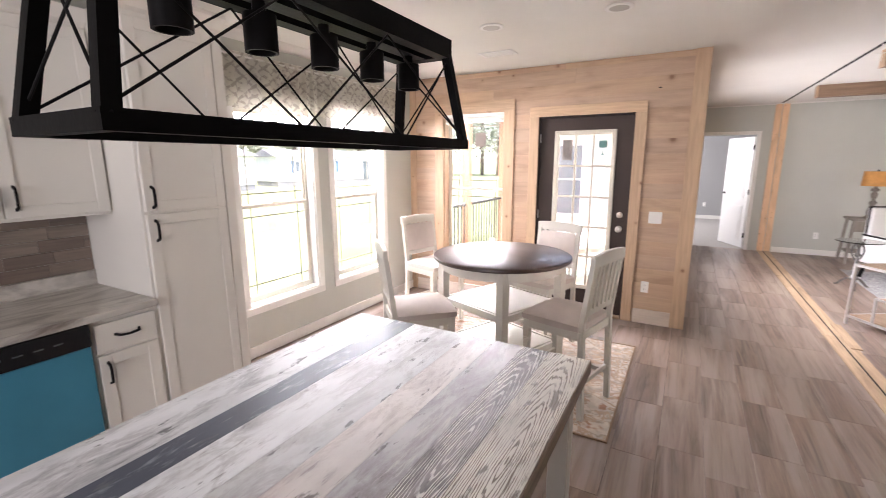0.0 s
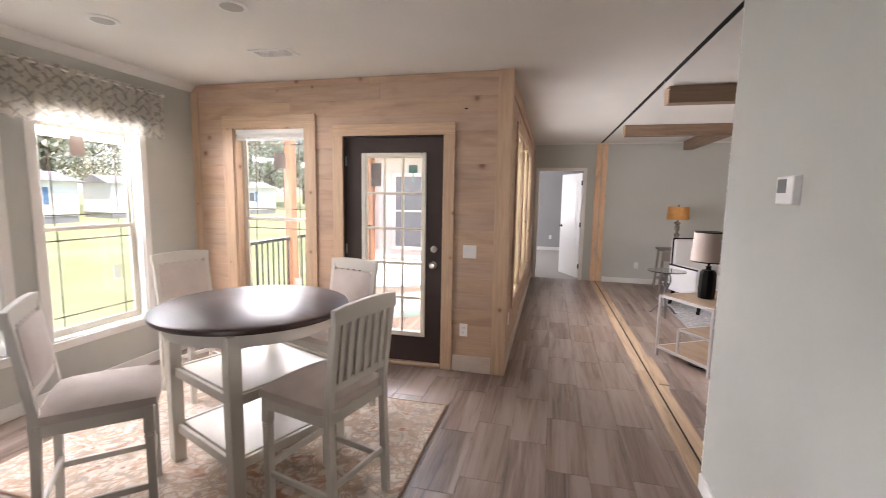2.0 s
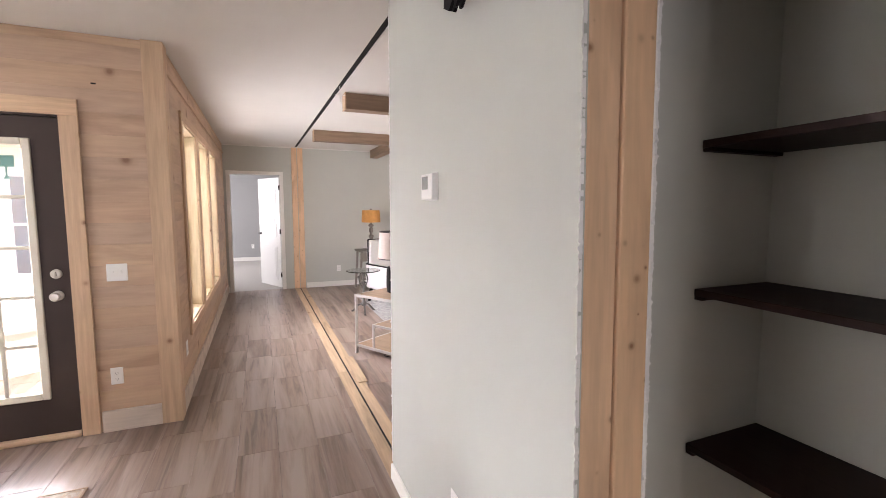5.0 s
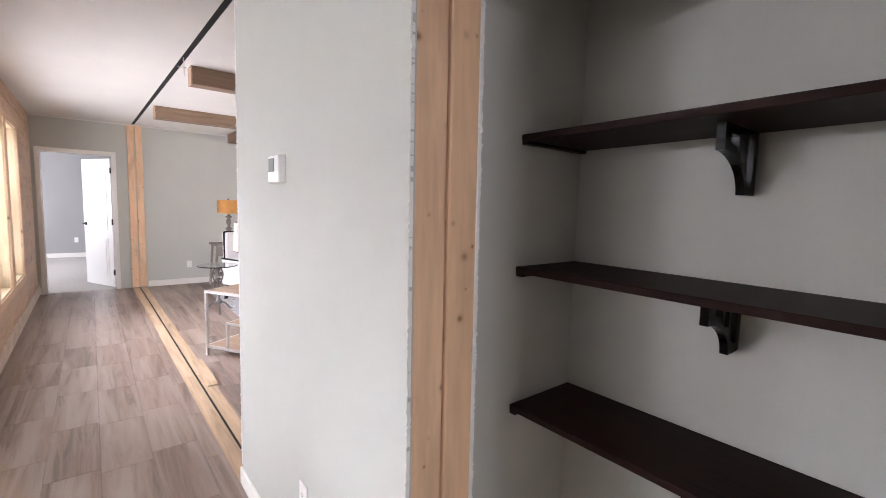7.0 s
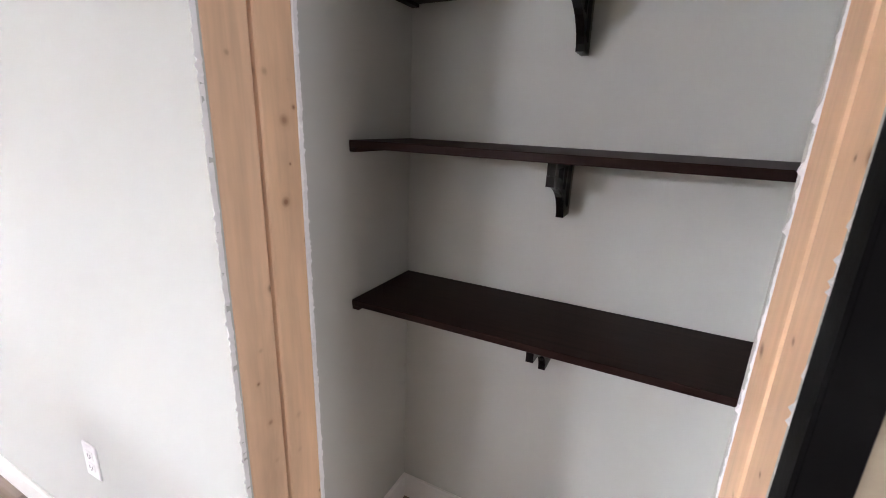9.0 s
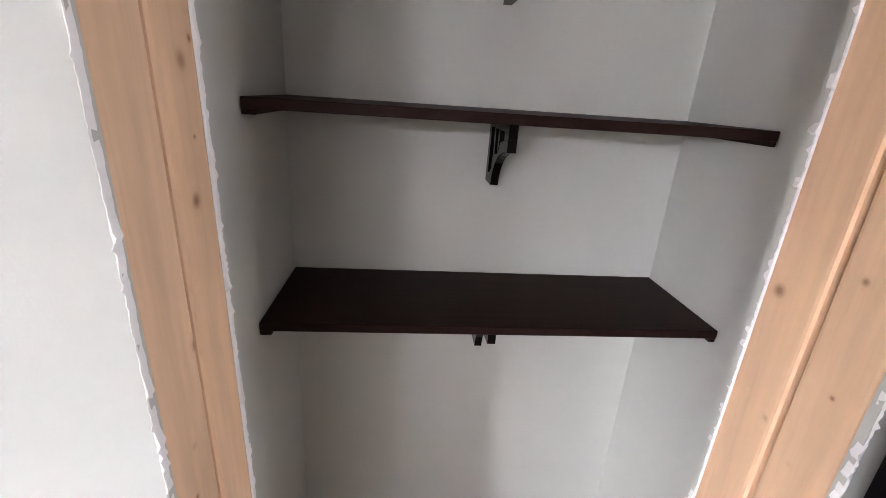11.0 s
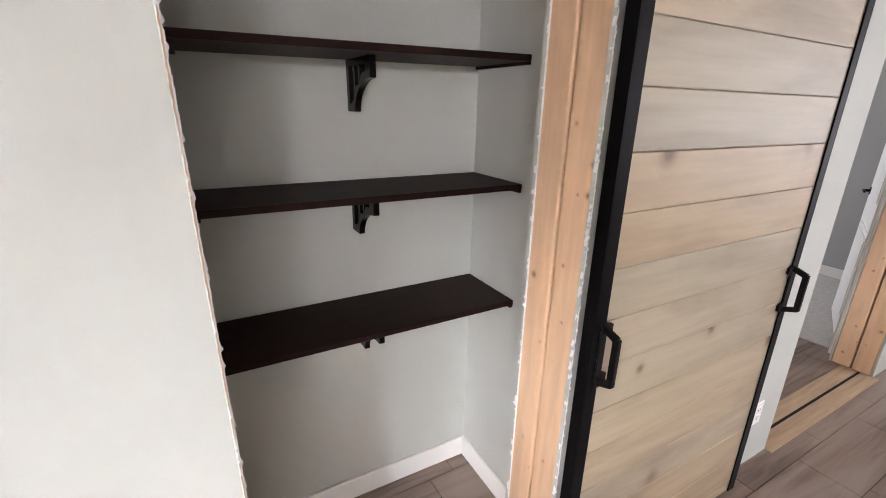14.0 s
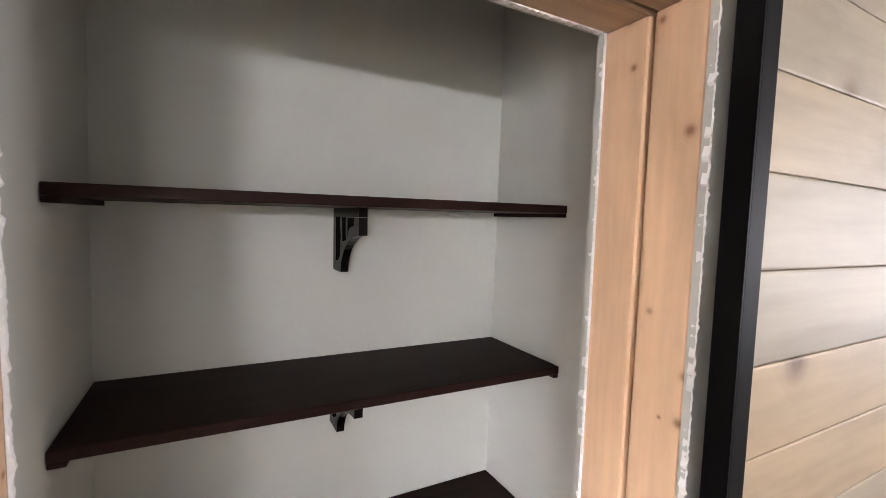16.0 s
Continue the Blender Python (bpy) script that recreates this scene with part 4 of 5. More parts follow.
part("slab", boxes((XW + 0.02, -0.9, 0.864, -2.175, 1.149, 0.902), bevel=0.006, seg=2), M_LAM, ctop)
part("upstand", boxes((XW + 0.001, -0.9, 0.864, XW + 0.02, 1.149, 0.985), bevel=0.003), M_LAM, ctop)
for y0 in (0.275, -0.60):
    up = thing("wall_cabinet", "cream shaker wall cabinet with two doors", "cabinet", "wall cabinets")
    part("body", boxes((XW + 0.001, y0, 1.335, -2.515, y0 + 0.872, 2.30)), M_CAB, up)
    shaker(up, -2.515, y0 + 0.012, y0 + 0.432, 1.352, 2.26, (y0 + 0.39, 1.39))
    shaker(up, -2.515, y0 + 0.440, y0 + 0.862, 1.352, 2.26, (y0 + 0.48, 1.39))
    part("crown", outline([(-2.515, 2.27), (-2.49, 2.29), (-2.46, 2.35), (-2.515, 2.35)], "y", y0, y0 + 0.872), M_CAB, up)
splash = thing("backsplash", "grey-brown wood-look tile backsplash", "backsplash", kind="structure")
rnd = random.Random(4)
for r in range(5):
    z0 = 0.986 + r * 0.0695
    y = -0.9 - rnd.random() * 0.2
    while y < 1.148:
        y1 = min(y + 0.21, 1.1485)
        if y1 - y > 0.01:
            part("tile", boxes((XW + 0.001, max(y, -0.9), z0, XW + 0.009, y1 - 0.002, z0 + 0.0675), bevel=0.001), M_TILE, splash)
        y += 0.21
outlet_plate(pose(XW + 0.009, 0.665, 1.095, 0, 0, 90))
outlet_plate(pose(XW + 0.009, 0.415, 1.095, 0, 0, 90), label="white switch plate on the backsplash")


# ---- island ----
M_ISLBODY = paint("island_cream_paint", (0.60, 0.56, 0.50), 0.5, 0.04)
M_ISLDARK = paint("island_dark_panel", (0.03, 0.022, 0.018), 0.5, 0.1)


def plank_mat(name, base_c, other, streak, shift, swirl=False, cover=0.5):
    """Old painted plank: worn paint over another colour, with streaks along y."""
    m, nt, b = mat_base(name)
    v = coords(nt, (7, 2.2, 7))
    wear = noise_tex(nt, v, 1.7, 10, 0.74, 0.4)
    mask = ramp(nt, wear, [(cover - 0.12, (0, 0, 0)), (cover, (0.55, 0.55, 0.55)), (cover + 0.07, (1, 1, 1))])
    soft = noise_tex(nt, coords(nt, (4, 1.6, 4)), 2.0, 5, 0.6)
    tint = ramp(nt, soft, [(0.35, tuple(c * 0.84 for c in base_c)), (0.65, tuple(min(1, c * 1.10) for c in base_c))])
    col = mix(nt, mask, other, tint)
    fine = ramp(nt, noise_tex(nt, coords(nt, (55, 7, 55)), 1.0, 6, 0.72), [(0.56, (0, 0, 0)), (0.66, (0.9, 0.9, 0.9))])
    where = ramp(nt, noise_tex(nt, coords(nt, (6, 2, 6)), 1.0, 4), [(0.46, (0, 0, 0)), (0.56, (1, 1, 1))])
    col = mix(nt, mix(nt, 1.0, fine, where, "MULTIPLY"), col, streak)
    nick = ramp(nt, noise_tex(nt, coords(nt, (22, 8, 22)), 1.0, 5, 0.6), [(0.625, (0, 0, 0)), (0.67, (0.85, 0.85, 0.85))])
    col = mix(nt, nick, col, tuple(c * 0.3 for c in other))
    if swirl:
        # cathedral grain: long nested ovals with a warped edge
        w = nt.nodes.new("ShaderNodeTexWave")
        w.wave_type, w.rings_direction = "RINGS", "Z"
        w.inputs["Scale"].default_value = 34.0
        w.inputs["Distortion"].default_value = 6.5
        w.inputs["Detail"].default_value = 3.0
        w.inputs["Detail Scale"].default_value = 1.6
        mp = nt.nodes.new("ShaderNodeMapping")
        mp.inputs["Location"].default_value = shift
        mp.inputs["Scale"].default_value = (1.5, 0.13, 1)
        tc = nt.nodes.new("ShaderNodeTexCoord")
        nt.links.new(tc.outputs["Object"], mp.inputs[0])
        nt.links.new(mp.outputs[0], w.inputs["Vector"])
        lines = ramp(nt, w.outputs["Fac"], [(0.10, (1, 1, 1)), (0.34, (0, 0, 0))])
        keep = ramp(nt, noise_tex(nt, v, 2.4, 6, 0.65), [(0.36, (0.1, 0.1, 0.1)), (0.52, (1, 1, 1))])
        col = mix(nt, mix(nt, 1.0, lines, keep, "MULTIPLY"), col, streak)
    nt.links.new(col, b.inputs["Base Color"])
    b.inputs["Roughness"].default_value = 0.5
    b.inputs["Specular IOR Level"].default_value = 0.35
    bump(nt, b, wear, 0.12, 0.001)
    return m


isl = thing("kitchen_island", "island with a distressed painted plank top", "island")
IX0, IX1, IY0, IY1, IZ = -1.10, -0.035, -0.75, 1.512, 0.892
PLANKS = [(0.20, (0.62, 0.62, 0.62), (0.27, 0.265, 0.27), (0.14, 0.135, 0.13), False, 0.455), (0.105, (0.065, 0.075, 0.10), (0.34, 0.35, 0.38), (0.42, 0.42, 0.43), False, 0.38),
          (0.16, (0.62, 0.62, 0.62), (0.30, 0.28, 0.28), (0.16, 0.14, 0.13), False, 0.455), (0.105, (0.50, 0.50, 0.49), (0.30, 0.27, 0.27), (0.18, 0.16, 0.16), False, 0.46),
          (0.125, (0.56, 0.51, 0.475), (0.32, 0.26, 0.235), (0.2, 0.16, 0.15), False, 0.46), (0.115, (0.43, 0.41, 0.41), (0.22, 0.19, 0.19), (0.5, 0.47, 0.44), False, 0.49),
          (0.105, (0.11, 0.095, 0.095), (0.24, 0.21, 0.205), (0.58, 0.55, 0.51), True, 0.5), (0.15, (0.62, 0.58, 0.51), (0.50, 0.45, 0.39), (0.15, 0.115, 0.09), True, 0.38)]
x = IX0
for k, (w, a, b, c, swirl, cover) in enumerate(PLANKS):
    part("plank", boxes((x, IY0, IZ - 0.03, x + w - 0.0004, IY1, IZ), bevel=0.0005), plank_mat("worn_plank_%d" % k, a, b, c, (-1.5 * (x + w * 0.55), -0.13 * 0.85, 0), swirl, cover), isl)
    x += w
M_RIM = wood("worn_brown_rim", [(0.24, 0.17, 0.12)], "y", 0.5, 1.5, 0.7, 0.3)
part("rim", merge(boxes((IX0, IY0, IZ - 0.052, IX1 - 0.0008, IY1, IZ - 0.0305)), boxes((IX1 - 0.0006, IY0, IZ - 0.052, IX1 + 0.004, IY1 + 0.004, IZ - 0.002)), boxes((IX0, IY1 + 0.0002, IZ - 0.052, IX1, IY1 + 0.004, IZ - 0.002))), M_RIM, isl)
part("body", boxes((-1.02, -0.6, 0, -0.42, 1.40, 0.84)), M_ISLDARK, isl)
for y in (1.36, 0.0):
    part("leg", boxes((-0.135, y, 0, -0.065, y + 0.07, 0.84), bevel=0.004), M_ISLBODY, isl, "cream square leg")
part("apron", boxes((-0.125, 0.07, 0.74, -0.105, 1.36, 0.84), (-0.42, 1.385, 0.74, -0.135, 1.405, 0.84)), M_ISLBODY, isl)

# ---- lantern over the island ----
lan = thing("pendant_light", "black rectangular cage pendant light with five sockets", "pendant light")
bx0, bx1, by0, by1, bz = -0.60, -0.349, 0.205, 1.130, 1.640
tx0, tx1, ty0, ty1, tz = -0.56, -0.389, 0.245, 1.100, 1.885
c, t2 = 0.022, 0.026
part("bottom_rail", boxes((bx0, by0, bz, bx0 + c, by1, bz + t2)), M_BLACKFRAME, lan)
part("bottom_rail", boxes((bx1 - c, by0, bz, bx1, by1, bz + t2)), M_BLACKFRAME, lan)
part("bottom_rail", boxes((bx0 + c, by0, bz, bx1 - c, by0 + c, bz + t2)), M_BLACKFRAME, lan)
part("bottom_rail", boxes((bx0 + c, by1 - c, bz, bx1 - c, by1, bz + t2)), M_BLACKFRAME, lan)
c, t2 = 0.034, 0.050
part("top_rail", boxes((tx0, ty0, tz, tx0 + c, ty1, tz + t2)), M_BLACKFRAME, lan)
part("top_rail", boxes((tx1 - c, ty0, tz, tx1, ty1, tz + t2)), M_BLACKFRAME, lan)
part("top_rail", boxes((tx0 + c, ty0, tz, tx1 - c, ty0 + c, tz + t2)), M_BLACKFRAME, lan)
part("top_rail", boxes((tx0 + c, ty1 - c, tz, tx1 - c, ty1, tz + t2)), M_BLACKFRAME, lan)
for bxx, txx in ((bx0 + 0.011, tx0 + 0.011), (bx1 - 0.011, tx1 - 0.011)):
    for byy, tyy in ((by0 + 0.011, ty0 + 0.011), (by1 - 0.011, ty1 - 0.011)):
        part("corner_post", bar((bxx, byy, bz + 0.01), (txx, tyy, tz + 0.01), 0.022, 0.022, (0, 1, 0)), M_BLACKFRAME, lan)
    for k in range(3):
        f0, f1 = k / 3, (k + 1) / 3
        for p, q in ((f0, f1), (f1, f0)):
            part("cross_rod", rod((bxx, by0 + (by1 - by0) * p, bz + 0.02), (txx, ty0 + (ty1 - ty0) * q, tz), 0.0022), M_BLACK, lan)
for byy, tyy in ((by0 + 0.011, ty0 + 0.011), (by1 - 0.011, ty1 - 0.011)):
    for p, q in ((bx0, tx1), (bx1, tx0)):
        part("cross_rod", rod((p, byy, bz + 0.02), (q, tyy, tz), 0.0022), M_BLACK, lan)
xm = (bx0 + bx1) / 2
part("socket_bar", boxes((xm - 0.022, ty0 + c, tz + 0.001, xm + 0.022, ty1 - c, tz + 0.024)), M_BLACKFRAME, lan)
for k in range(5):
    y = 0.372 + 0.1595 * k
    cup = part("socket", lathe([(0.012, tz), (0.012, tz - 0.018), (0.029, tz - 0.022), (0.029, tz - 0.086), (0.024, tz - 0.086), (0.024, tz - 0.03)][::-1], 20, (xm, y)), M_BLACK, lan, "black lamp socket", True)
for y in (0.51, 0.84):
    part("stem", rod((xm, y, tz + 0.018), (xm, y, H - 0.02), 0.006, 10), M_BLACK, lan)
part("canopy", boxes((xm - 0.05, 0.45, H - 0.022, xm + 0.05, 0.90, H), bevel=0.005), M_BLACK, lan)

# flat plate on the board, coloured as the shade in a slot
single("wall_hole", boxes((-0.108, YN - 0.0015, 2.262, -0.082, YN - 0.0003, 2.272)), M_GAPSHADE, "small dark plate for the shade in a board's slot", "slot", kind="structure")

# ---- dining set ----
def rug_mat(name, ground, tones, scale):
    m, nt, b = mat_base(name)
    v = coords(nt, (1, 1, 1), False)
    a = noise_tex(nt, v, scale, 5, 0.6, 2.2)
    vo = nt.nodes.new("ShaderNodeTexVoronoi")
    vo.feature = "SMOOTH_F1"
    vo.inputs["Scale"].default_value = scale * 1.3
    wv = nt.nodes.new("ShaderNodeVectorMath")
    wv.operation = "ADD"
    dn = nt.nodes.new("ShaderNodeTexNoise")
    dn.inputs["Scale"].default_value = scale * 1.4
    nt.links.new(v, dn.inputs["Vector"])
    sc = nt.nodes.new("ShaderNodeVectorMath")
    sc.operation = "SCALE"
    sc.inputs["Scale"].default_value = 0.35
    nt.links.new(dn.outputs["Color"], sc.inputs[0])
    nt.links.new(v, wv.inputs[0])
    nt.links.new(sc.outputs[0], wv.inputs[1])
    nt.links.new(wv.outputs[0], vo.inputs["Vector"])
    petals = ramp(nt, vo.outputs["Distance"], [(0.16, tones[0]), (0.26, ground), (0.42, ground), (0.50, tones[1]), (0.60, ground)])
    vines = ramp(nt, a, [(0.42, (0, 0, 0)), (0.46, (1, 1, 1)), (0.50, (1, 1, 1)), (0.54, (0, 0, 0))])
    col = mix(nt, vines, petals, tones[2])
    worn = ramp(nt, noise_tex(nt, v, 14, 5), [(0.35, (0.8, 0.8, 0.8)), (0.65, (1.08, 1.08, 1.08))])
    nt.links.new(mix(nt, 1.0, col, worn, "MULTIPLY"), b.inputs["Base Color"])
    b.inputs["Roughness"].default_value = 0.95
    bump(nt, b, noise_tex(nt, v, 300, 2), 0.8, 0.003)
    return m


M_RUG = rug_mat("floral_rug", (0.64, 0.56, 0.48), [(0.42, 0.23, 0.15), (0.40, 0.33, 0.26), (0.48, 0.35, 0.25)], 5.0)
rug = thing("rug", "beige floral area rug under the dining table", "rug")
part("rug_body", boxes((-2.30, 2.395, 0.001, -0.068, 3.905, 0.011), bevel=0.003), M_RUG, rug)
part("binding", merge(boxes((-0.068, 2.39, 0.001, -0.058, 3.91, 0.012)), boxes((-2.31, 2.385, 0.001, -0.058, 2.395, 0.012)), boxes((-2.31, 3.905, 0.001, -0.058, 3.915, 0.012)), boxes((-2.31, 2.395, 0.001, -2.30, 3.905, 0.012))), paint("rug_binding", (0.30, 0.20, 0.13), 0.9), rug, "brown bound edge")

RZ = 0.011
table = thing("dining_table", "round counter-height table, dark top on cream legs", "table")
part("tabletop", lathe([(0.49, 0.872), (0.515, 0.876), (0.522, 0.886), (0.520, 0.900), (0.505, 0.908), (0.0005, 0.908)], 64), M_TABLETOP, table, "dark walnut round top", True)
part("apron", lathe([(0.44, 0.80), (0.455, 0.80), (0.465, 0.8715), (0.44, 0.8715)], 64), M_CREAM, table, "", True)
LEG = 0.315
for sx in (-1, 1):
    for sy in (-1, 1):
        part("leg", boxes((sx * LEG - 0.033, sy * LEG - 0.033, 0, sx * LEG + 0.033, sy * LEG + 0.033, 0.86), bevel=0.004), M_CREAM, table)
for z in (0.20, 0.53):
    part("shelf", boxes((-0.29, -0.29, z, 0.29, 0.29, z + 0.02), bevel=0.003), M_CREAM, table)
    part("rail", merge(*[boxes(b, bevel=0.002) for b in ((-0.28, -0.325, z - 0.028, 0.28, -0.305, z + 0.022), (-0.28, 0.305, z - 0.028, 0.28, 0.325, z + 0.022), (-0.325, -0.28, z - 0.028, -0.305, 0.28, z + 0.022), (0.305, -0.28, z - 0.028, 0.325, 0.28, z + 0.022))]), M_CREAM, table)
table.matrix_basis = pose(-0.985, 3.03, RZ, 0, 0, -22)


def cushion(x0, y0, z0, x1, y1, z1):
    bm = boxes((x0, y0, z0, x1, y1, z1))
    bmesh.ops.subdivide_edges(bm, edges=bm.edges[:], cuts=6, use_grid_fill=True)
    cx, cy, hx, hy = (x0 + x1) / 2, (y0 + y1) / 2, (x1 - x0) / 2, (y1 - y0) / 2
    for v in bm.verts:
        u, w = abs((v.co.x - cx) / hx), abs((v.co.y - cy) / hy)
        v.co.z = z0 + 0.0005 + (v.co.z - z0) * (1 - 0.40 * max(u, w) ** 4 - 0.15 * (u * u + w * w) / 2)
        r = 1 - 0.05 * (u * w) ** 3
        v.co.x, v.co.y = cx + (v.co.x - cx) * r, cy + (v.co.y - cy) * r
    return bm


def chair():
    """Counter-height chair facing +y, its origin under the seat."""
    c = thing("dining_chair", "cream counter-height chair with slatted back and beige seat", "chair", "chairs round the table")
    W, D, SH = 0.215, 0.205, 0.575
    part("seat", cushion(-W - 0.01, -D + 0.01, SH, W + 0.01, D + 0.025, SH + 0.075), M_LINEN, c, "padded beige linen seat", True)
    part("seat_frame", merge(boxes((-W, D - 0.022, SH - 0.055, W, D, SH), bevel=0.003), boxes((-W, -D, SH - 0.055, W, -D + 0.022, SH), bevel=0.003), boxes((-W, -D + 0.022, SH - 0.055, -W + 0.022, D - 0.022, SH), bevel=0.003), boxes((W - 0.022, -D + 0.022, SH - 0.055, W, D - 0.022, SH), bevel=0.003)), M_CREAM, c)
    for s in (-1, 1):
        x = s * (W - 0.02)
        part("front_leg", merge(outline([(x - 0.016, 0), (x + 0.016, 0), (x + 0.019, SH - 0.13), (x - 0.019, SH - 0.13)], "y", D - 0.038, D - 0.003), boxes((x - 0.021, D - 0.042, SH - 0.128, x + 0.021, D + 0.001, SH - 0.001), bevel=0.003), boxes((x - 0.022, D - 0.043, SH - 0.15, x + 0.022, D + 0.002, SH - 0.138), bevel=0.004)), M_CREAM, c)
        prof = [(-D - 0.035, 0), (-D + 0.0, 0), (-D + 0.022, SH - 0.05), (-D + 0.022, SH + 0.05), (-D - 0.035, 1.045), (-D - 0.062, 1.045), (-D - 0.012, SH + 0.05), (-D - 0.012, SH - 0.05)]
        part("back_leg", outline(prof, "x", x - 0.016, x + 0.016), M_CREAM, c)
        part("stretcher", boxes((x - 0.010, -D + 0.0, 0.17, x + 0.010, D - 0.03, 0.20), bevel=0.003), M_CREAM, c)
    part("stretcher", boxes((-W + 0.03, D - 0.032, 0.21, W - 0.03, D - 0.012, 0.245), bevel=0.003), M_CREAM, c)
    part("stretcher", boxes((-W + 0.03, -D - 0.005, 0.21, W - 0.03, -D + 0.013, 0.24), bevel=0.003), M_CREAM, c)

    def at(z):
        return -D + 0.005 - (z - SH - 0.05) * 0.118

    rail = []
    for k in range(9):
        u = -1 + 2 * k / 8
        rail.append((u * (W + 0.004), 1.052 + 0.014 * (1 - u * u)))
    crest = outline([(W + 0.004, 0.985), (-W - 0.004, 0.985)] + rail, "y", -0.014, 0.014, 0.003)
    bmesh.ops.transform(crest, matrix=Matrix.Translation((0, at(1.015) - 0.006, 0)), verts=crest.verts[:])
    part("crest_rail", crest, M_CREAM, c)
    part("lower_rail", boxes((-W + 0.03, at(0.69) - 0.011, 0.672, W - 0.03, at(0.69) + 0.011, 0.71), bevel=0.003), M_CREAM, c)
    for k in range(6):
        x = -0.145 + 0.058 * k
        part("slat", bar((x, at(0.70) - 0.006, 0.70), (x, at(0.99) - 0.006, 0.99), 0.026, 0.010, (0, 1, 0)), M_CREAM, c)
    pad = cushion(-W + 0.034, -0.135, 0.0, W - 0.034, 0.135, 0.03)
    bmesh.ops.transform(pad, matrix=Matrix.Translation((0, at(0.845) + 0.001, 0.845)) @ Matrix.Rotation(radians(6.7), 4, "X") @ Matrix.Rotation(radians(-90), 4, "X"), verts=pad.verts[:])
    part("back_pad", pad, M_LINEN, c, "padded beige linen back", True)
    return c


ch = chair()


def seat_at(bx, by, fx, fy):
    """Pose from the middle of the back's top and the way that the chair faces."""
    ln = math.hypot(fx, fy)
    fx, fy = fx / ln, fy / ln
    d = 0.205 + 0.048
    return pose(bx + fx * d, by + fy * d, RZ, 0, 0, math.degrees(math.atan2(fy, fx)) - 90)


ch.matrix_basis = seat_at(-0.165, 2.72, -0.968, 0.25)
copy_thing(ch, seat_at(-1.545, 2.253, 0.707, 0.707))
copy_thing(ch, seat_at(-2.20, 3.75, 0.956, -0.29))
copy_thing(ch, seat_at(-0.76, 3.85, -0.30, -0.95))

# ---- valance ----
def valance_mat():
    m, nt, b = mat_base("patterned_cream_fabric")
    v = coords(nt, (1, 1, 1), False)
    strokes = []
    for turn in (38, -38):
        mp = nt.nodes.new("ShaderNodeMapping")
        mp.inputs["Rotation"].default_value = (radians(turn), 0, 0)
        nt.links.new(v, mp.inputs[0])
        w = nt.nodes.new("ShaderNodeTexWave")
        w.bands_direction = "Z"
        w.inputs["Scale"].default_value = 5.5
        w.inputs["Distortion"].default_value = 4.5
        w.inputs["Detail"].default_value = 2.0
        w.inputs["Detail Scale"].default_value = 1.2
        nt.links.new(mp.outputs[0], w.inputs["Vector"])
        patch = ramp(nt, noise_tex(nt, mp.outputs[0], 19, 3), [(0.46, (0, 0, 0)), (0.54, (1, 1, 1))])
        lines = ramp(nt, w.outputs["Fac"], [(0.12, (1, 1, 1)), (0.36, (0, 0, 0))])
        strokes.append(mix(nt, 1.0, lines, patch, "MULTIPLY"))
    col = mix(nt, mix(nt, 1.0, strokes[0], strokes[1], "LIGHTEN"), (0.66, 0.63, 0.56), (0.43, 0.40, 0.355))
    nt.links.new(col, b.inputs["Base Color"])
    b.inputs["Roughness"].default_value = 0.95
    bump(nt, b, noise_tex(nt, v, 400, 2), 0.5, 0.001)
    return m


def folded(y0, y1, z0, z1, x, depth, waves, t=0.004):
    bm = bmesh.new()
    n = waves * 10
    cols = []
    for i in range(n + 1):
        f = i / n
        y = y0 + (y1 - y0) * f
        col = []
        for j in range(7):
            g = j / 6
            amp = depth * (0.35 + 0.65 * (1 - g))
            dx = amp * math.sin(f * waves * 2 * math.pi + 0.6 * math.sin(f * 17)) + 0.3 * amp * math.sin(f * waves * 4.7 * math.pi)
            z = z0 + (z1 - z0) * g - (0.012 * math.sin(f * waves * 2 * math.pi) if j == 0 else 0)
            col.append(bm.verts.new((x + dx, y, z)))
        cols.append(col)
    for a, b in zip(cols, cols[1:]):
        for j in range(6):
            bm.faces.new((a[j], b[j], b[j + 1], a[j + 1]))
    bmesh.ops.solidify(bm, geom=bm.faces[:], thickness=t)
    return bm


val = thing("valance", "gathered cream valance with a grey-brown pattern", "valance")
part("cloth", folded(2.02, 4.20, 2.0, 2.40, XW + 0.085, 0.014, 22), translucent(valance_mat(), 0.2), val, "", True)
part("curtain_rod", rod((XW + 0.08, 2.0, 2.375), (XW + 0.08, 4.215, 2.375), 0.008), M_WHITE, val)
# unseen board added to keep the window lamps' light off the ceiling
part("header_board", boxes((XW + 0.001, 2.02, 2.392, XW + 0.075, 4.2, 2.404)), M_WHITE, val)
for y in (2.03, 4.195):
    part("bracket", boxes((XW, y - 0.01, 2.36, XW + 0.09, y + 0.01, 2.39), bevel=0.002), M_WHITE, val)

# ---- ceiling beams of the living room ----
def beam(m, length, label="brown-stained box beam under the ceiling"):
    b = thing("ceiling_beam", label, "beam", "ceiling beams")
    part("face", boxes((0, -0.07, -0.15, length, 0.07, -0.001), bevel=0.003), M_BEAM, b)
    part("end_board", boxes((-0.012, -0.072, -0.152, -0.0003, 0.072, -0.001), bevel=0.002), M_CASEZ, b, "pale raw end board")
    b.matrix_basis = m
    return b


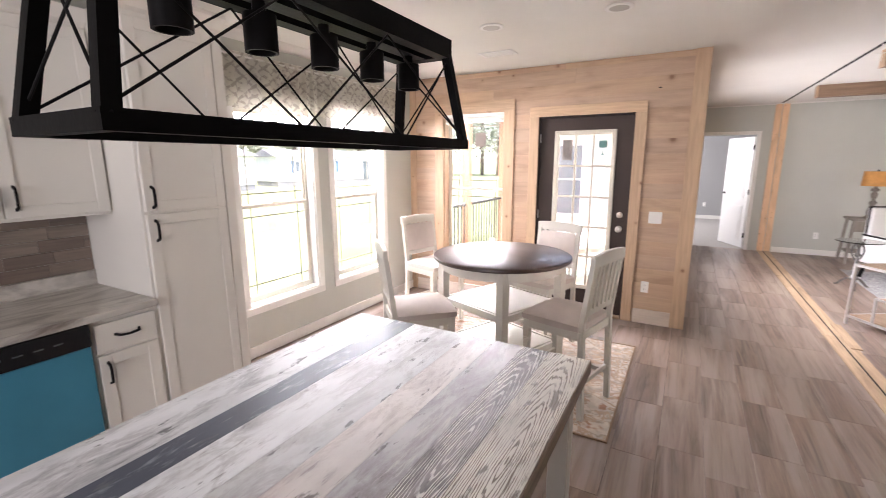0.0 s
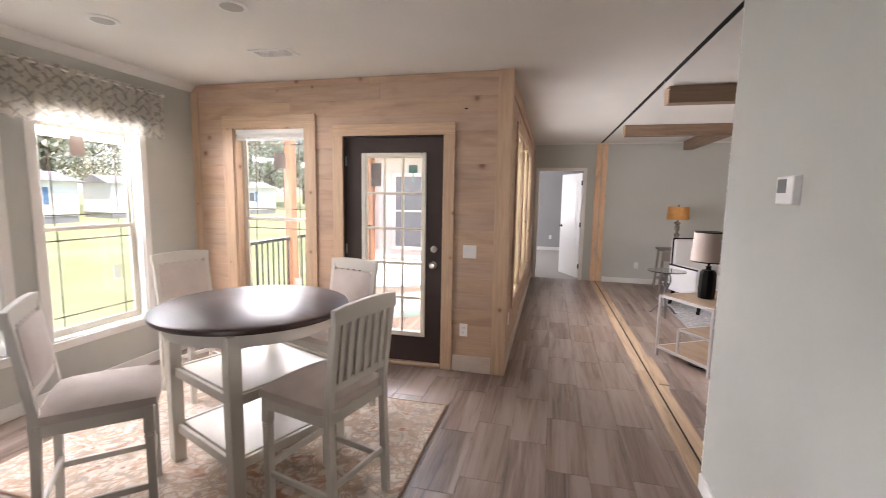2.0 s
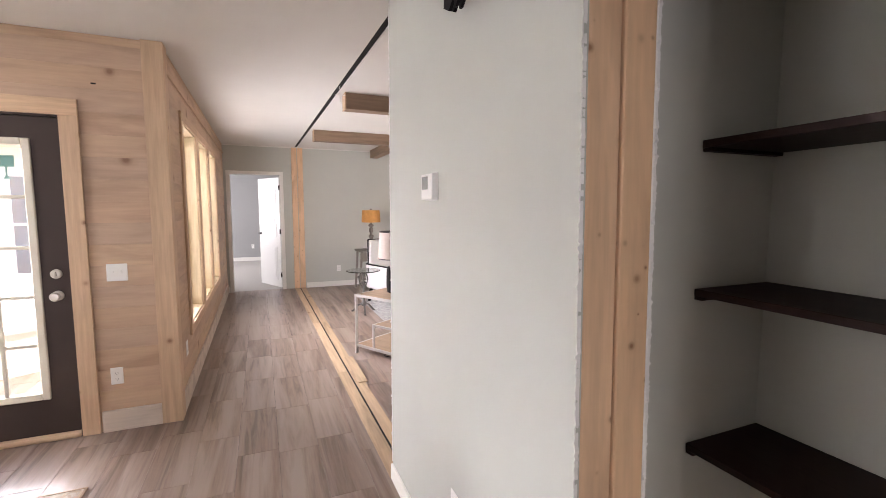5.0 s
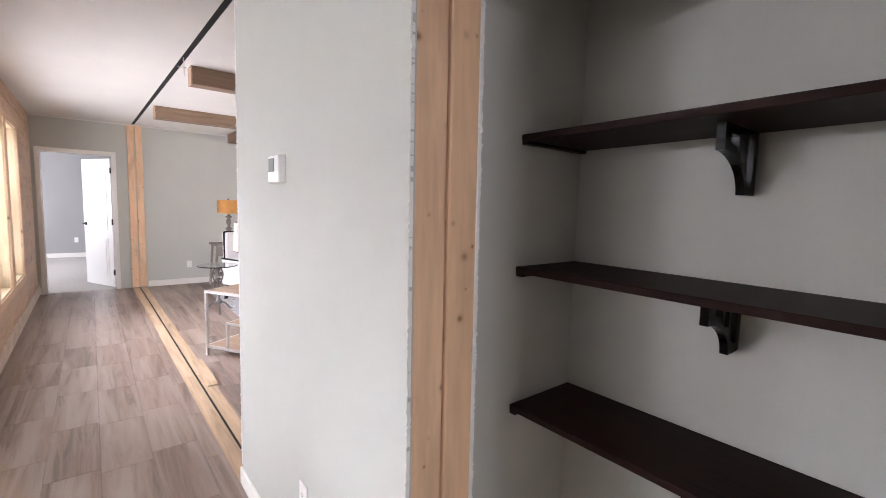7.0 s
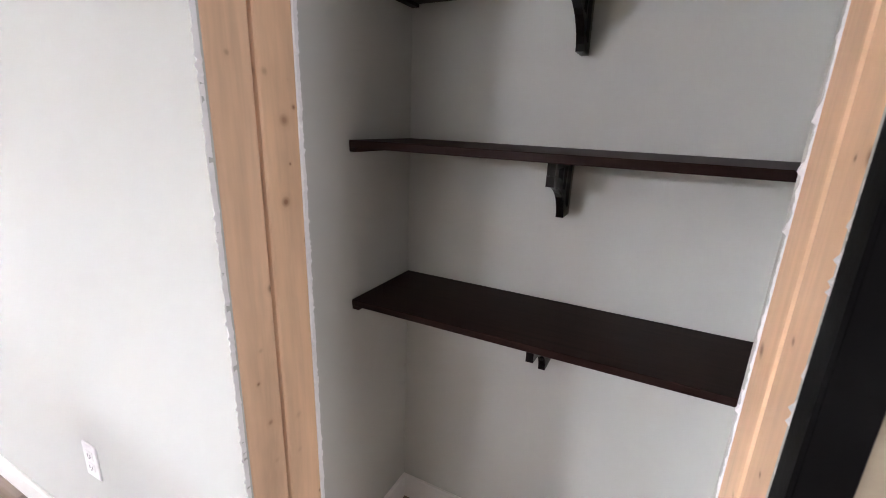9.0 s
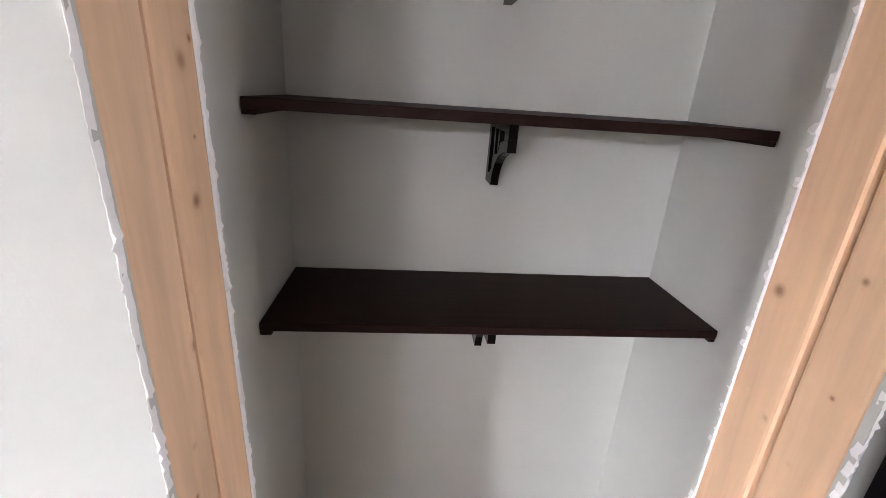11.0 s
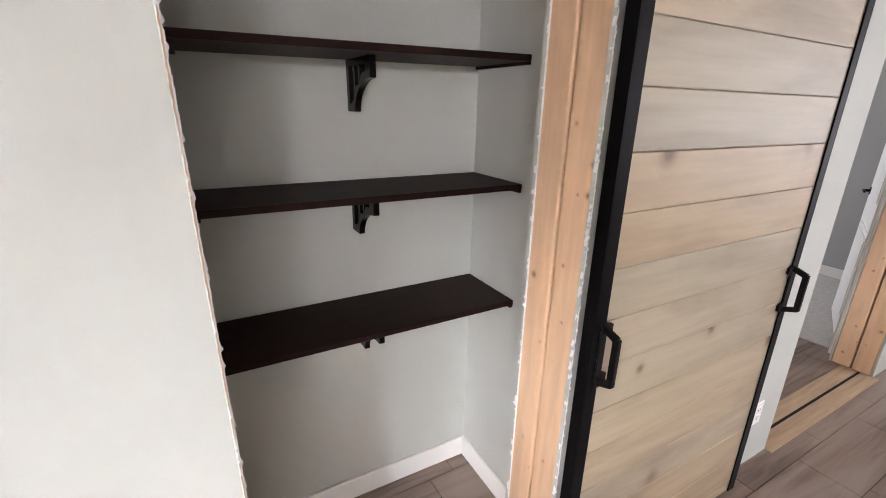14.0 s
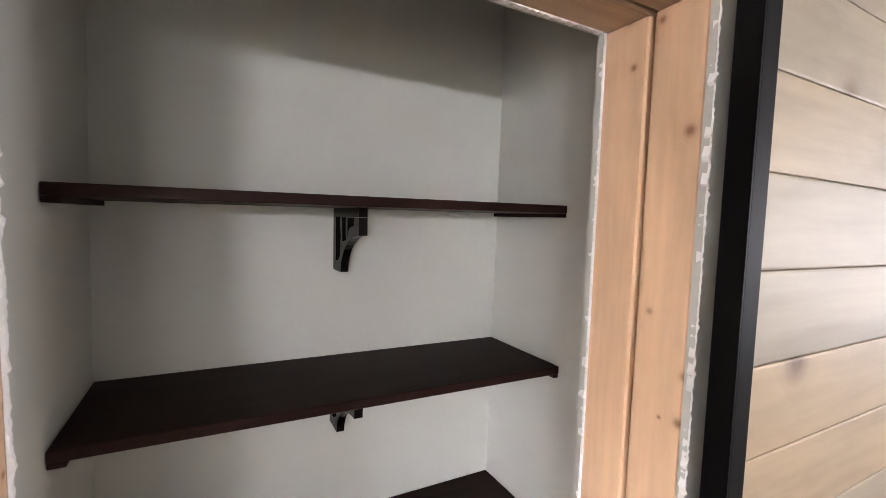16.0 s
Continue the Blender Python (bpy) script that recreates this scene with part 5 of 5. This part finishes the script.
beam(pose(1.62, 5.45, H), 4.7)
beam(pose(1.57, 7.62, H), 4.7)
beam(pose(2.87, 7.70, H, 0, 0, 90), 1.75)
hang = thing("ceiling_hook", "white wire hanging from the ceiling joint", "wire")
part("wire", merge(rod((1.53, 5.2, H), (1.535, 5.2, H - 0.14), 0.003), rod((1.49, 5.2, H - 0.075), (1.58, 5.2, H - 0.075), 0.003)), M_WHITE, hang)

# ---- living room ----
M_GREYWOOD = wood("weathered_grey_wood", [(0.24, 0.21, 0.18)], "z", 0.7, 1.5, 0.6, 0.3)
M_ORANGE = paint("amber_woven_shade", (0.62, 0.30, 0.09), 0.85, 0.12, 200, 0.6, 0, 20)
M_SILVER = paint("silver_metal", (0.55, 0.54, 0.53), 0.35, 0.05, 200, 0.1, 0.9)
M_PEWTER = paint("aged_pewter", (0.16, 0.155, 0.15), 0.4, 0.2, 90, 0.3, 0.8)
M_OAK = wood("light_brown_board", [(0.34, 0.235, 0.155)], "x", 0.5, 1.0, 0.4, 0.2)
M_TAUPE = paint("taupe_shade_fabric", (0.40, 0.33, 0.29), 0.9, 0.05, 300, 0.6)
M_CLOTHW = paint("white_upholstery", (0.72, 0.71, 0.70), 0.85, 0.05, 260, 0.6)

lamp = thing("table_lamp", "turned grey lamp with an amber drum shade", "lamp", m=pose(2.72, 9.12, 0.72))
part("base", lathe([(0.09, 0), (0.09, 0.02), (0.07, 0.03), (0.05, 0.05), (0.06, 0.10), (0.045, 0.16), (0.03, 0.20), (0.045, 0.235), (0.05, 0.25), (0.025, 0.27), (0.02, 0.30), (0.035, 0.33), (0.04, 0.38), (0.02, 0.41), (0.05, 0.43), (0.05, 0.45), (0.02, 0.47), (0.012, 0.50)], 24), M_GREYWOOD, lamp, "", True)
part("shade", lathe([(0.168, 0.50), (0.172, 0.50), (0.160, 0.72), (0.156, 0.72)], 40), M_ORANGE, lamp, "amber drum shade", True)
part("finial", lathe([(0.008, 0.72), (0.014, 0.735), (0.006, 0.75)], 12), M_BLACK, lamp, "", True)
part("harp", rod((0, 0, 0.49), (0, 0, 0.73), 0.004), M_BLACK, lamp)
et = thing("end_table", "grey wooden end table with curved frame", "table", m=pose(2.70, 9.12, 0))
part("top", boxes((-0.25, -0.22, 0.69, 0.25, 0.22, 0.72), bevel=0.005), M_GREYWOOD, et)
for x in (-0.21, 0.21):
    for y in (-0.18, 0.18):
        part("leg", bar((x * 1.15, y * 1.1, 0), (x * 0.95, y, 0.69), 0.035, 0.035, (0, 1, 0)), M_GREYWOOD, et)
part("shelf", boxes((-0.22, -0.19, 0.18, 0.22, 0.19, 0.20)), M_GREYWOOD, et)
part("drawer", boxes((-0.22, -0.20, 0.52, 0.22, -0.185, 0.685), bevel=0.003), M_GREYWOOD, et)
gt = thing("glass_side_table", "round glass side table on an ornate pewter base", "table", m=pose(2.16, 7.25, 0))
g = part("glass_top", lathe([(0.235, 0.600), (0.24, 0.604), (0.24, 0.608), (0.235, 0.612)], 48), M_GLASS, gt, "round clear glass top", True)
part("pedestal", lathe([(0.03, 0.10), (0.05, 0.13), (0.02, 0.17), (0.015, 0.22), (0.035, 0.25), (0.015, 0.28), (0.013, 0.40), (0.04, 0.43), (0.015, 0.46), (0.013, 0.52), (0.03, 0.55), (0.03, 0.599)], 20), M_PEWTER, gt, "", True)
for k in range(3):
    a = 2 * math.pi * k / 3 + 0.4
    pts = [(0.02, 0.13), (0.08, 0.11), (0.13, 0.06), (0.16, 0.02), (0.19, 0.012)]
    part("foot", merge(*[bar((p[0] * math.cos(a), p[0] * math.sin(a), p[1]), (q[0] * math.cos(a), q[0] * math.sin(a), q[1]), 0.026, 0.02) for p, q in zip(pts, pts[1:])]), M_PEWTER, gt)
    part("scroll", merge(*[bar(((0.02 + 0.05 * math.sin(math.pi * i / 6)) * math.cos(a), (0.02 + 0.05 * math.sin(math.pi * i / 6)) * math.sin(a), 0.36 + 0.04 * i), ((0.02 + 0.05 * math.sin(math.pi * (i + 1) / 6)) * math.cos(a), (0.02 + 0.05 * math.sin(math.pi * (i + 1) / 6)) * math.sin(a), 0.36 + 0.04 * (i + 1)), 0.012, 0.012, (1, 0.3, 0)) for i in range(6)]), M_PEWTER, gt)
# slim metal console nearest the joint
ct = thing("metal_console", "silver metal framed table with brown board shelves", "table", m=pose(1.715, 5.56, 0, 0, 0, -59.2))
T, L, WD, HT = 0.022, 0.60, 1.10, 0.615
for x in (0, L):
    for y in (0, WD):
        part("leg", boxes((x - T / 2, y - T / 2, 0, x + T / 2, y + T / 2, HT)), M_SILVER, ct)
for z in (0.075, HT - T):
    part("frame", boxes((T / 2, -T / 2, z, L - T / 2, T / 2, z + T), (T / 2, WD - T / 2, z, L - T / 2, WD + T / 2, z + T), (-T / 2, T / 2, z, T / 2, WD - T / 2, z + T), (L - T / 2, T / 2, z, L + T / 2, WD - T / 2, z + T)), M_SILVER, ct)
part("top_board", boxes((T / 2 + 0.001, T / 2 + 0.001, HT - 0.018, L - T / 2 - 0.001, WD - T / 2 - 0.001, HT + 0.003)), M_OAK, ct)
part("lower_board", boxes((T / 2 + 0.001, T / 2 + 0.001, 0.08, L - T / 2 - 0.001, WD - T / 2 - 0.001, 0.099)), M_OAK, ct)
part("middle_frame", boxes((0.24, -0.009, 0.0975, 0.258, 0.009, 0.34), (0.258, -0.009, 0.322, L - T / 2, 0.009, 0.34), (0.24, 0.50, 0.0995, 0.258, 0.518, 0.34), (0.24, 0.009, 0.322, 0.258, 0.50, 0.34)), M_SILVER, ct)
part("middle_board", boxes((0.259, 0.010, 0.325, L - 0.012, 0.50, 0.342)), M_OAK, ct)
bl = thing("console_lamp", "dark ceramic lamp with a taupe drum shade", "lamp", m=pose(2.10, 5.51, HT + 0.004))
part("base", lathe([(0.065, 0), (0.072, 0.01), (0.078, 0.08), (0.074, 0.24), (0.056, 0.27), (0.028, 0.275), (0.02, 0.29), (0.028, 0.305), (0.012, 0.31), (0.012, 0.40)], 10), M_BLACK, bl)
part("shade", lathe([(0.153, 0.352), (0.158, 0.352), (0.140, 0.63), (0.135, 0.63)], 40), M_TAUPE, bl, "taupe drum shade", True)
for r, z in ((0.1595, 0.348), (0.1415, 0.624)):
    part("shade_trim", lathe([(r - 0.006, z), (r, z), (r - 0.0005, z + 0.010), (r - 0.006, z + 0.010)], 40), M_BLACK, bl, "black trim")
part("harp", rod((0, 0, 0.39), (0, 0, 0.645), 0.004), M_BLACK, bl)
ac = thing("armchair", "white upholstered armchair with black piping", "armchair", m=pose(2.86, 7.75, 0, 0, 0, 200))
part("seat", boxes((-0.30, -0.30, 0.26, 0.30, 0.30, 0.46), bevel=0.03, seg=3), M_CLOTHW, ac, "", True)
part("backrest", boxes((-0.36, -0.42, 0.24, 0.36, -0.30, 0.98), bevel=0.03, seg=3), M_CLOTHW, ac, "", True)
for s in (-1, 1):
    part("armrest", boxes((s * 0.38 - 0.06, -0.32, 0.24, s * 0.38 + 0.06, 0.30, 0.62), bevel=0.03, seg=3), M_CLOTHW, ac, "", True)
    part("piping", merge(rod((s * 0.365, -0.36, 0.26), (s * 0.365, -0.36, 0.985), 0.012), rod((s * 0.44, -0.3, 0.615), (s * 0.44, 0.30, 0.615), 0.012)), M_BLACK, ac)
    for y in (-0.33, 0.25):
        part("leg", bar((s * 0.36, y * 1.08, 0), (s * 0.32, y, 0.26), 0.035, 0.035, (0, 1, 0)), M_BLACK, ac)
part("piping", rod((-0.365, -0.36, 0.985), (0.365, -0.36, 0.985), 0.012), M_BLACK, ac)
lr = thing("living_rug", "pale grey patterned rug", "rug")
part("rug_body", boxes((2.30, 6.50, 0.001, 5.2, 8.4, 0.010), bevel=0.002), rug_mat("pale_rug", (0.50, 0.50, 0.49), [(0.32, 0.33, 0.34), (0.4, 0.4, 0.4), (0.36, 0.36, 0.37)], 6.0), lr)
cord = bpy.data.curves.new("lamp_cord", "CURVE")
cord.dimensions, cord.bevel_depth = "3D", 0.004
sp = cord.splines.new("BEZIER")
pts = [(2.36, 5.9, 0.005), (2.15, 5.28, 0.005), (1.98, 5.25, 0.02), (1.98, 5.40, 0.005), (2.12, 5.42, 0.02), (2.3, 5.3, 0.005)]
sp.bezier_points.add(len(pts) - 1)
for bp, p in zip(sp.bezier_points, pts):
    bp.co, bp.handle_left_type, bp.handle_right_type = p, "AUTO", "AUTO"
cord.materials.append(M_BLACK)
tagged(new("power_cord", cord), "loose black power cord on the floor", "cord")

# ---- outside ----
def ground_mat():
    m, nt, b = mat_base("spring_lawn")
    v = coords(nt, (1, 1, 1), False)
    a = noise_tex(nt, v, 0.25, 6, 0.6)
    f = noise_tex(nt, v, 30, 5, 0.7)
    c1 = ramp(nt, a, [(0.3, (0.20, 0.24, 0.10)), (0.55, (0.28, 0.31, 0.155)), (0.75, (0.34, 0.34, 0.20))])
    c2 = ramp(nt, f, [(0.3, (0.7, 0.7, 0.7)), (0.7, (1.2, 1.2, 1.2))])
    nt.links.new(mix(nt, 1.0, c1, c2, "MULTIPLY"), b.inputs["Base Color"])
    b.inputs["Roughness"].default_value = 1.0
    bump(nt, b, f, 1.0, 0.03)
    return m


ZG = -0.80
bm = bmesh.new()
bmesh.ops.create_grid(bm, x_segments=60, y_segments=60, size=600)
for v in bm.verts:
    d = math.hypot(v.co.x, v.co.y)
    v.co.z = ZG + (0.0 if d < 60 else 0.4 * math.sin(v.co.x * 0.02) * math.cos(v.co.y * 0.017))
single("ground", bm, ground_mat(), "bright green lawn round the house", "lawn", kind="structure")

M_DECK = wood("pale_deck_board", [(0.36, 0.26, 0.18), (0.33, 0.24, 0.165), (0.39, 0.29, 0.205)], "y", 0.7, 0.8, 0.4, 0.3)
M_POST = wood("red_brown_porch_post", [(0.42, 0.22, 0.13)], "z", 0.7, 0.8, 0.3, 0.3)
M_SIDING = paint("white_lap_siding", (0.70, 0.69, 0.66), 0.5, 0.03, 60, 0.2)
M_RAIL = paint("black_rail", (0.02, 0.02, 0.02), 0.4)
porch = thing("porch", "covered porch with plank deck, posts and black railing", "porch", kind="structure")
part("frame", boxes((-3.05, 4.78, -0.35, 0.10, 9.44, -0.085)), M_DECK, porch)
x = -3.05
while x < 0.08:
    part("deck_board", boxes((x, 4.78, -0.082, x + 0.134, 9.44, -0.05), bevel=0.003), M_DECK, porch)
    x += 0.14
for y in (4.90, 6.45, 8.0, 9.30):
    part("post", boxes((-3.02, y - 0.06, -0.05, -2.90, y + 0.06, 2.40), bevel=0.006), M_POST, porch, "red-brown wooden post")
    part("pier", boxes((-3.0, y - 0.1, ZG - 0.05, -2.8, y + 0.1, -0.35)), M_SIDING, porch)
part("railing_bar", boxes((-2.98, 4.9, 0.90, -2.94, 9.3, 0.94)), M_RAIL, porch)
part("railing_bar", boxes((-2.98, 4.9, 0.03, -2.94, 9.3, 0.06)), M_RAIL, porch)
y = 4.98
while y < 9.28:
    part("baluster", boxes((-2.967, y - 0.007, 0.06, -2.953, y + 0.007, 0.90)), M_RAIL, porch)
    y += 0.115
part("post_beam", boxes((-3.02, 4.78, 2.40, -2.90, 9.40, 2.52), bevel=0.004), M_POST, porch, "red-brown beam on the posts")
wing = thing("house_wing", "white lap-sided wing of the house with a window", "house", kind="structure")
k = 0
z = -0.30
while z < 2.39:
    bm = outline([(9.45, z), (9.432, z), (9.444, z + 0.112), (9.45, z + 0.112)], "x", -2.96, 0.12)
    part("lap_board", bm, M_SIDING, wing)
    z += 0.112
part("corner_board", boxes((-3.0, 9.41, -0.35, -2.93, 9.47, 2.40)), M_SIDING, wing)
part("skirting", boxes((-2.96, 9.43, ZG - 0.05, 0.12, 9.45, -0.30)), M_SIDING, wing)
ww = part("window_frame", boxes((-2.54, 9.405, 0.45, -2.47, 9.43, 2.0), (-1.77, 9.405, 0.45, -1.70, 9.43, 2.0), (-2.47, 9.405, 0.45, -1.77, 9.43, 0.52), (-2.47, 9.405, 1.93, -1.77, 9.43, 2.0), (-2.47, 9.408, 1.22, -1.77, 9.43, 1.26)), M_DOORWHITE, wing)
part("pane", boxes((-2.47, 9.415, 0.52, -1.77, 9.42, 1.93)), paint("dim_window_glass", (0.22, 0.24, 0.26), 0.05, 0.1, 20, 0.0), ww)
part("eave", boxes((-3.2, 8.85, 2.34, 0.12, 9.45, 2.44)), M_VINYL, wing, "cream eave")
tub = thing("patio_tub", "round white tub with a pale cover and aqua band", "tub", m=pose(-1.55, 6.75, -0.05))
part("shell", lathe([(0.70, 0), (0.76, 0.02), (0.80, 0.30), (0.78, 0.44), (0.70, 0.46)], 48), M_PLATE, tub, "", True)
part("cover", lathe([(0.82, 0.44), (0.83, 0.47), (0.80, 0.51), (0.5, 0.545), (0.001, 0.555)], 48), paint("pale_vinyl", (0.72, 0.76, 0.77), 0.4), tub, "pale cover", True)
part("skirt", lathe([(0.765, 0.0), (0.775, 0.02), (0.79, 0.14), (0.77, 0.14)], 48), paint("aqua_band", (0.42, 0.62, 0.64), 0.4), tub, "", True)

# neighbouring homes
M_ROOFG = paint("grey_roof", (0.22, 0.22, 0.23), 0.8, 0.1)
M_SHUT = paint("blue_shutter", (0.08, 0.17, 0.30), 0.6)
M_DIMGLASS = paint("far_window_glass", (0.09, 0.11, 0.13), 0.1)


def far_home(m, length, windows):
    h = thing("mobile_home", "white single-storey mobile home with blue shutters", "house", "neighbouring homes")
    part("wall", boxes((-2.2, 0, 0.5, 2.2, length, 3.0)), M_SIDING, h)
    part("skirting", boxes((-2.15, 0.05, 0, 2.15, length - 0.05, 0.5)), M_ROOFG, h)
    part("roof", outline([(-2.5, 3.0), (2.5, 3.0), (0, 3.75)], "y", -0.3, length + 0.3), M_ROOFG, h)
    for y in windows:
        w = part("window", boxes((2.2, y, 1.4, 2.24, y + 0.9, 2.5)), M_DOORWHITE, h)
        part("pane", boxes((2.24, y + 0.06, 1.46, 2.25, y + 0.84, 2.44)), M_DIMGLASS, w)
        for o in (-0.42, 0.95):
            part("shutter", boxes((2.2, y + o, 1.35, 2.25, y + o + 0.36, 2.55)), M_SHUT, w, "blue shutter")
    part("door", boxes((2.2, length * 0.6, 0.5, 2.25, length * 0.6 + 0.9, 2.5)), M_DIMGLASS, h)
    h.matrix_basis = m
    return h


far_home(pose(-34, 10, ZG, 0, 0, 6), 16, (2, 5.5, 12.5))
far_home(pose(-38, 31, ZG, 0, 0, -12), 18, (2, 6, 14))
far_home(pose(-26, -14, ZG, 0, 0, 8), 15, (2, 6, 12))


M_BARK = wood("grey_bark", [(0.12, 0.09, 0.07)], "z", 0.9, 1.0, 0.6, 0.6)
# leaf colour lightened, so distance haze is put into it
M_LEAF = paint("haze_pale_leaves", (0.30, 0.33, 0.26), 0.8, 0.5, 20, 0.2, 0, 2)


def tree(seed, height):
    rnd = random.Random(seed)
    t = thing("tree", "tall tree with sparse spring leaves, paled for haze", "tree", "trees behind the homes")
    limbs, tips = [bar((0, 0, -0.1), (0.1, 0.1, height * 0.55), height * 0.03, height * 0.03, (0, 1, 0)), bar((0.1, 0.1, height * 0.55), (0, 0.2, height * 0.9), height * 0.016, height * 0.016, (0, 1, 0))], []
    for k in range(16):
        z = height * rnd.uniform(0.22, 0.85)
        a, r = rnd.uniform(0, 6.28), height * rnd.uniform(0.12, 0.24)
        tip = (r * math.cos(a), r * math.sin(a), z + r * 0.7)
        limbs.append(bar((0.08, 0.1, z), tip, 0.1, 0.1, (0, 0.3, 1)))
        tips.append(tip)
    part("trunk", merge(*limbs), M_BARK, t)
    vs, fs = [], []
    for tip in tips + [(0, 0.2, height * 0.92)]:
        for j in range(120):
            c = Vector(tip) + Vector((rnd.gauss(0, 1.3), rnd.gauss(0, 1.3), rnd.gauss(0, 1.2)))
            n = Vector((rnd.gauss(0, 1), rnd.gauss(0, 1), rnd.gauss(0, 1))).normalized()
            u = n.orthogonal().normalized() * rnd.uniform(0.15, 0.4)
            w = n.cross(u)
            i = len(vs)
            vs += [c - u, c + w * 0.6, c + u, c - w * 0.6]
            fs.append((i, i + 1, i + 2, i + 3))
    me = bpy.data.meshes.new("crown")
    me.from_pydata(vs, [], fs)
    me.materials.append(M_LEAF)
    o = new("crown", me)
    o.parent = t
    return t


kinds = [tree(11, 15), tree(12, 18), tree(13, 13)]
rt = random.Random(5)
spots = [(-55 - 8 * rt.random(), -30 + 6.0 * k + 3 * rt.random()) for k in range(22)] + [(-68 - 8 * rt.random(), -33 + 5.5 * k + 3 * rt.random()) for k in range(26)] + [(-56 + 5 * k + 3 * rt.random(), 70 + 8 * rt.random()) for k in range(14)]
for i, ob in enumerate(kinds):
    ob.matrix_basis = pose(-50 + 2 * i, 20 + 14 * i, ZG)
for i, (x, y) in enumerate(spots):
    copy_thing(kinds[i % 3], pose(x, y, ZG, 0, 0, 67 * i))

# ---- boards of the plank walls and floor ----
ROW = 0.1395


def clad(parent, axis, d0, d1, lo, hi, holes, mat, seed):
    rnd = random.Random(seed)
    z = 0.0
    while z < H - 0.01:
        z1 = min(z + ROW, H - 0.002)
        cuts = [(a, b) for a, b, p, q in holes if p < z1 - 0.002 and q > z + 0.002]
        for a, b in minus(lo, hi, cuts):
            ends = [a]
            if b - a > 2.6:
                ends.append(a + (b - a) * rnd.uniform(0.3, 0.7))
            ends.append(b)
            for p, q in zip(ends, ends[1:]):
                bx = (d0, p + 0.0008, z + 0.0003, d1, q - 0.0008, z1 - 0.0003) if axis == "x" else (p + 0.0008, d0, z + 0.0003, q - 0.0008, d1, z1 - 0.0003)
                part("board", boxes(bx, bevel=0.0014), mat, parent)
        z += ROW


clad(wall_north, "y", YN, YN + 0.013, XW + 0.002, XS - 0.03, [DOOR, WN], M_SHIPX, 1)
clad(wall_side, "x", XS - 0.029, XS, YN + 0.016, YF - 0.001, SIDE, M_SHIPY, 2)

PW, PL = 0.233, 0.62
rnd = random.Random(9)
rest = []
near = 0
x = -2.83
while x < 6.39:
    y = -3.4 - rnd.random() * PL
    x1 = min(x + PW, 6.39)
    while y < 9.56:
        a, b = max(y, -3.395), min(y + PL, 9.635)
        if b - a > 0.03:
            if b > 1.9 and a < 6.2 and x > -0.6 and x1 < 2.2 and near < 290:
                near += 1
                part("plank", boxes((x + 0.0007, a + 0.0007, -0.006, x1 - 0.0007, b - 0.0007, 0), bevel=0.0012), M_FLOOR, floor)
            else:
                rest.append((x + 0.0007, a + 0.0007, x1 - 0.0007, b - 0.0007))
        y += PL
    x = x1
vs, fs = [], []
for x0, y0, x1, y1 in rest:
    i = len(vs)
    e = 0.0012
    vs += [(x0, y0, -0.0055), (x1, y0, -0.0055), (x1, y1, -0.0055), (x0, y1, -0.0055), (x0 + e, y0 + e, 0), (x1 - e, y0 + e, 0), (x1 - e, y1 - e, 0), (x0 + e, y1 - e, 0)]
    fs += [(i + 4, i + 5, i + 6, i + 7), (i, i + 1, i + 5, i + 4), (i + 1, i + 2, i + 6, i + 5), (i + 2, i + 3, i + 7, i + 6), (i + 3, i, i + 4, i + 7)]
me = bpy.data.meshes.new("planks")
me.from_pydata(vs, [], fs)
me.materials.append(M_FLOORREST)
o = tagged(new("planks", me), kind="stuff")
o.parent = floor
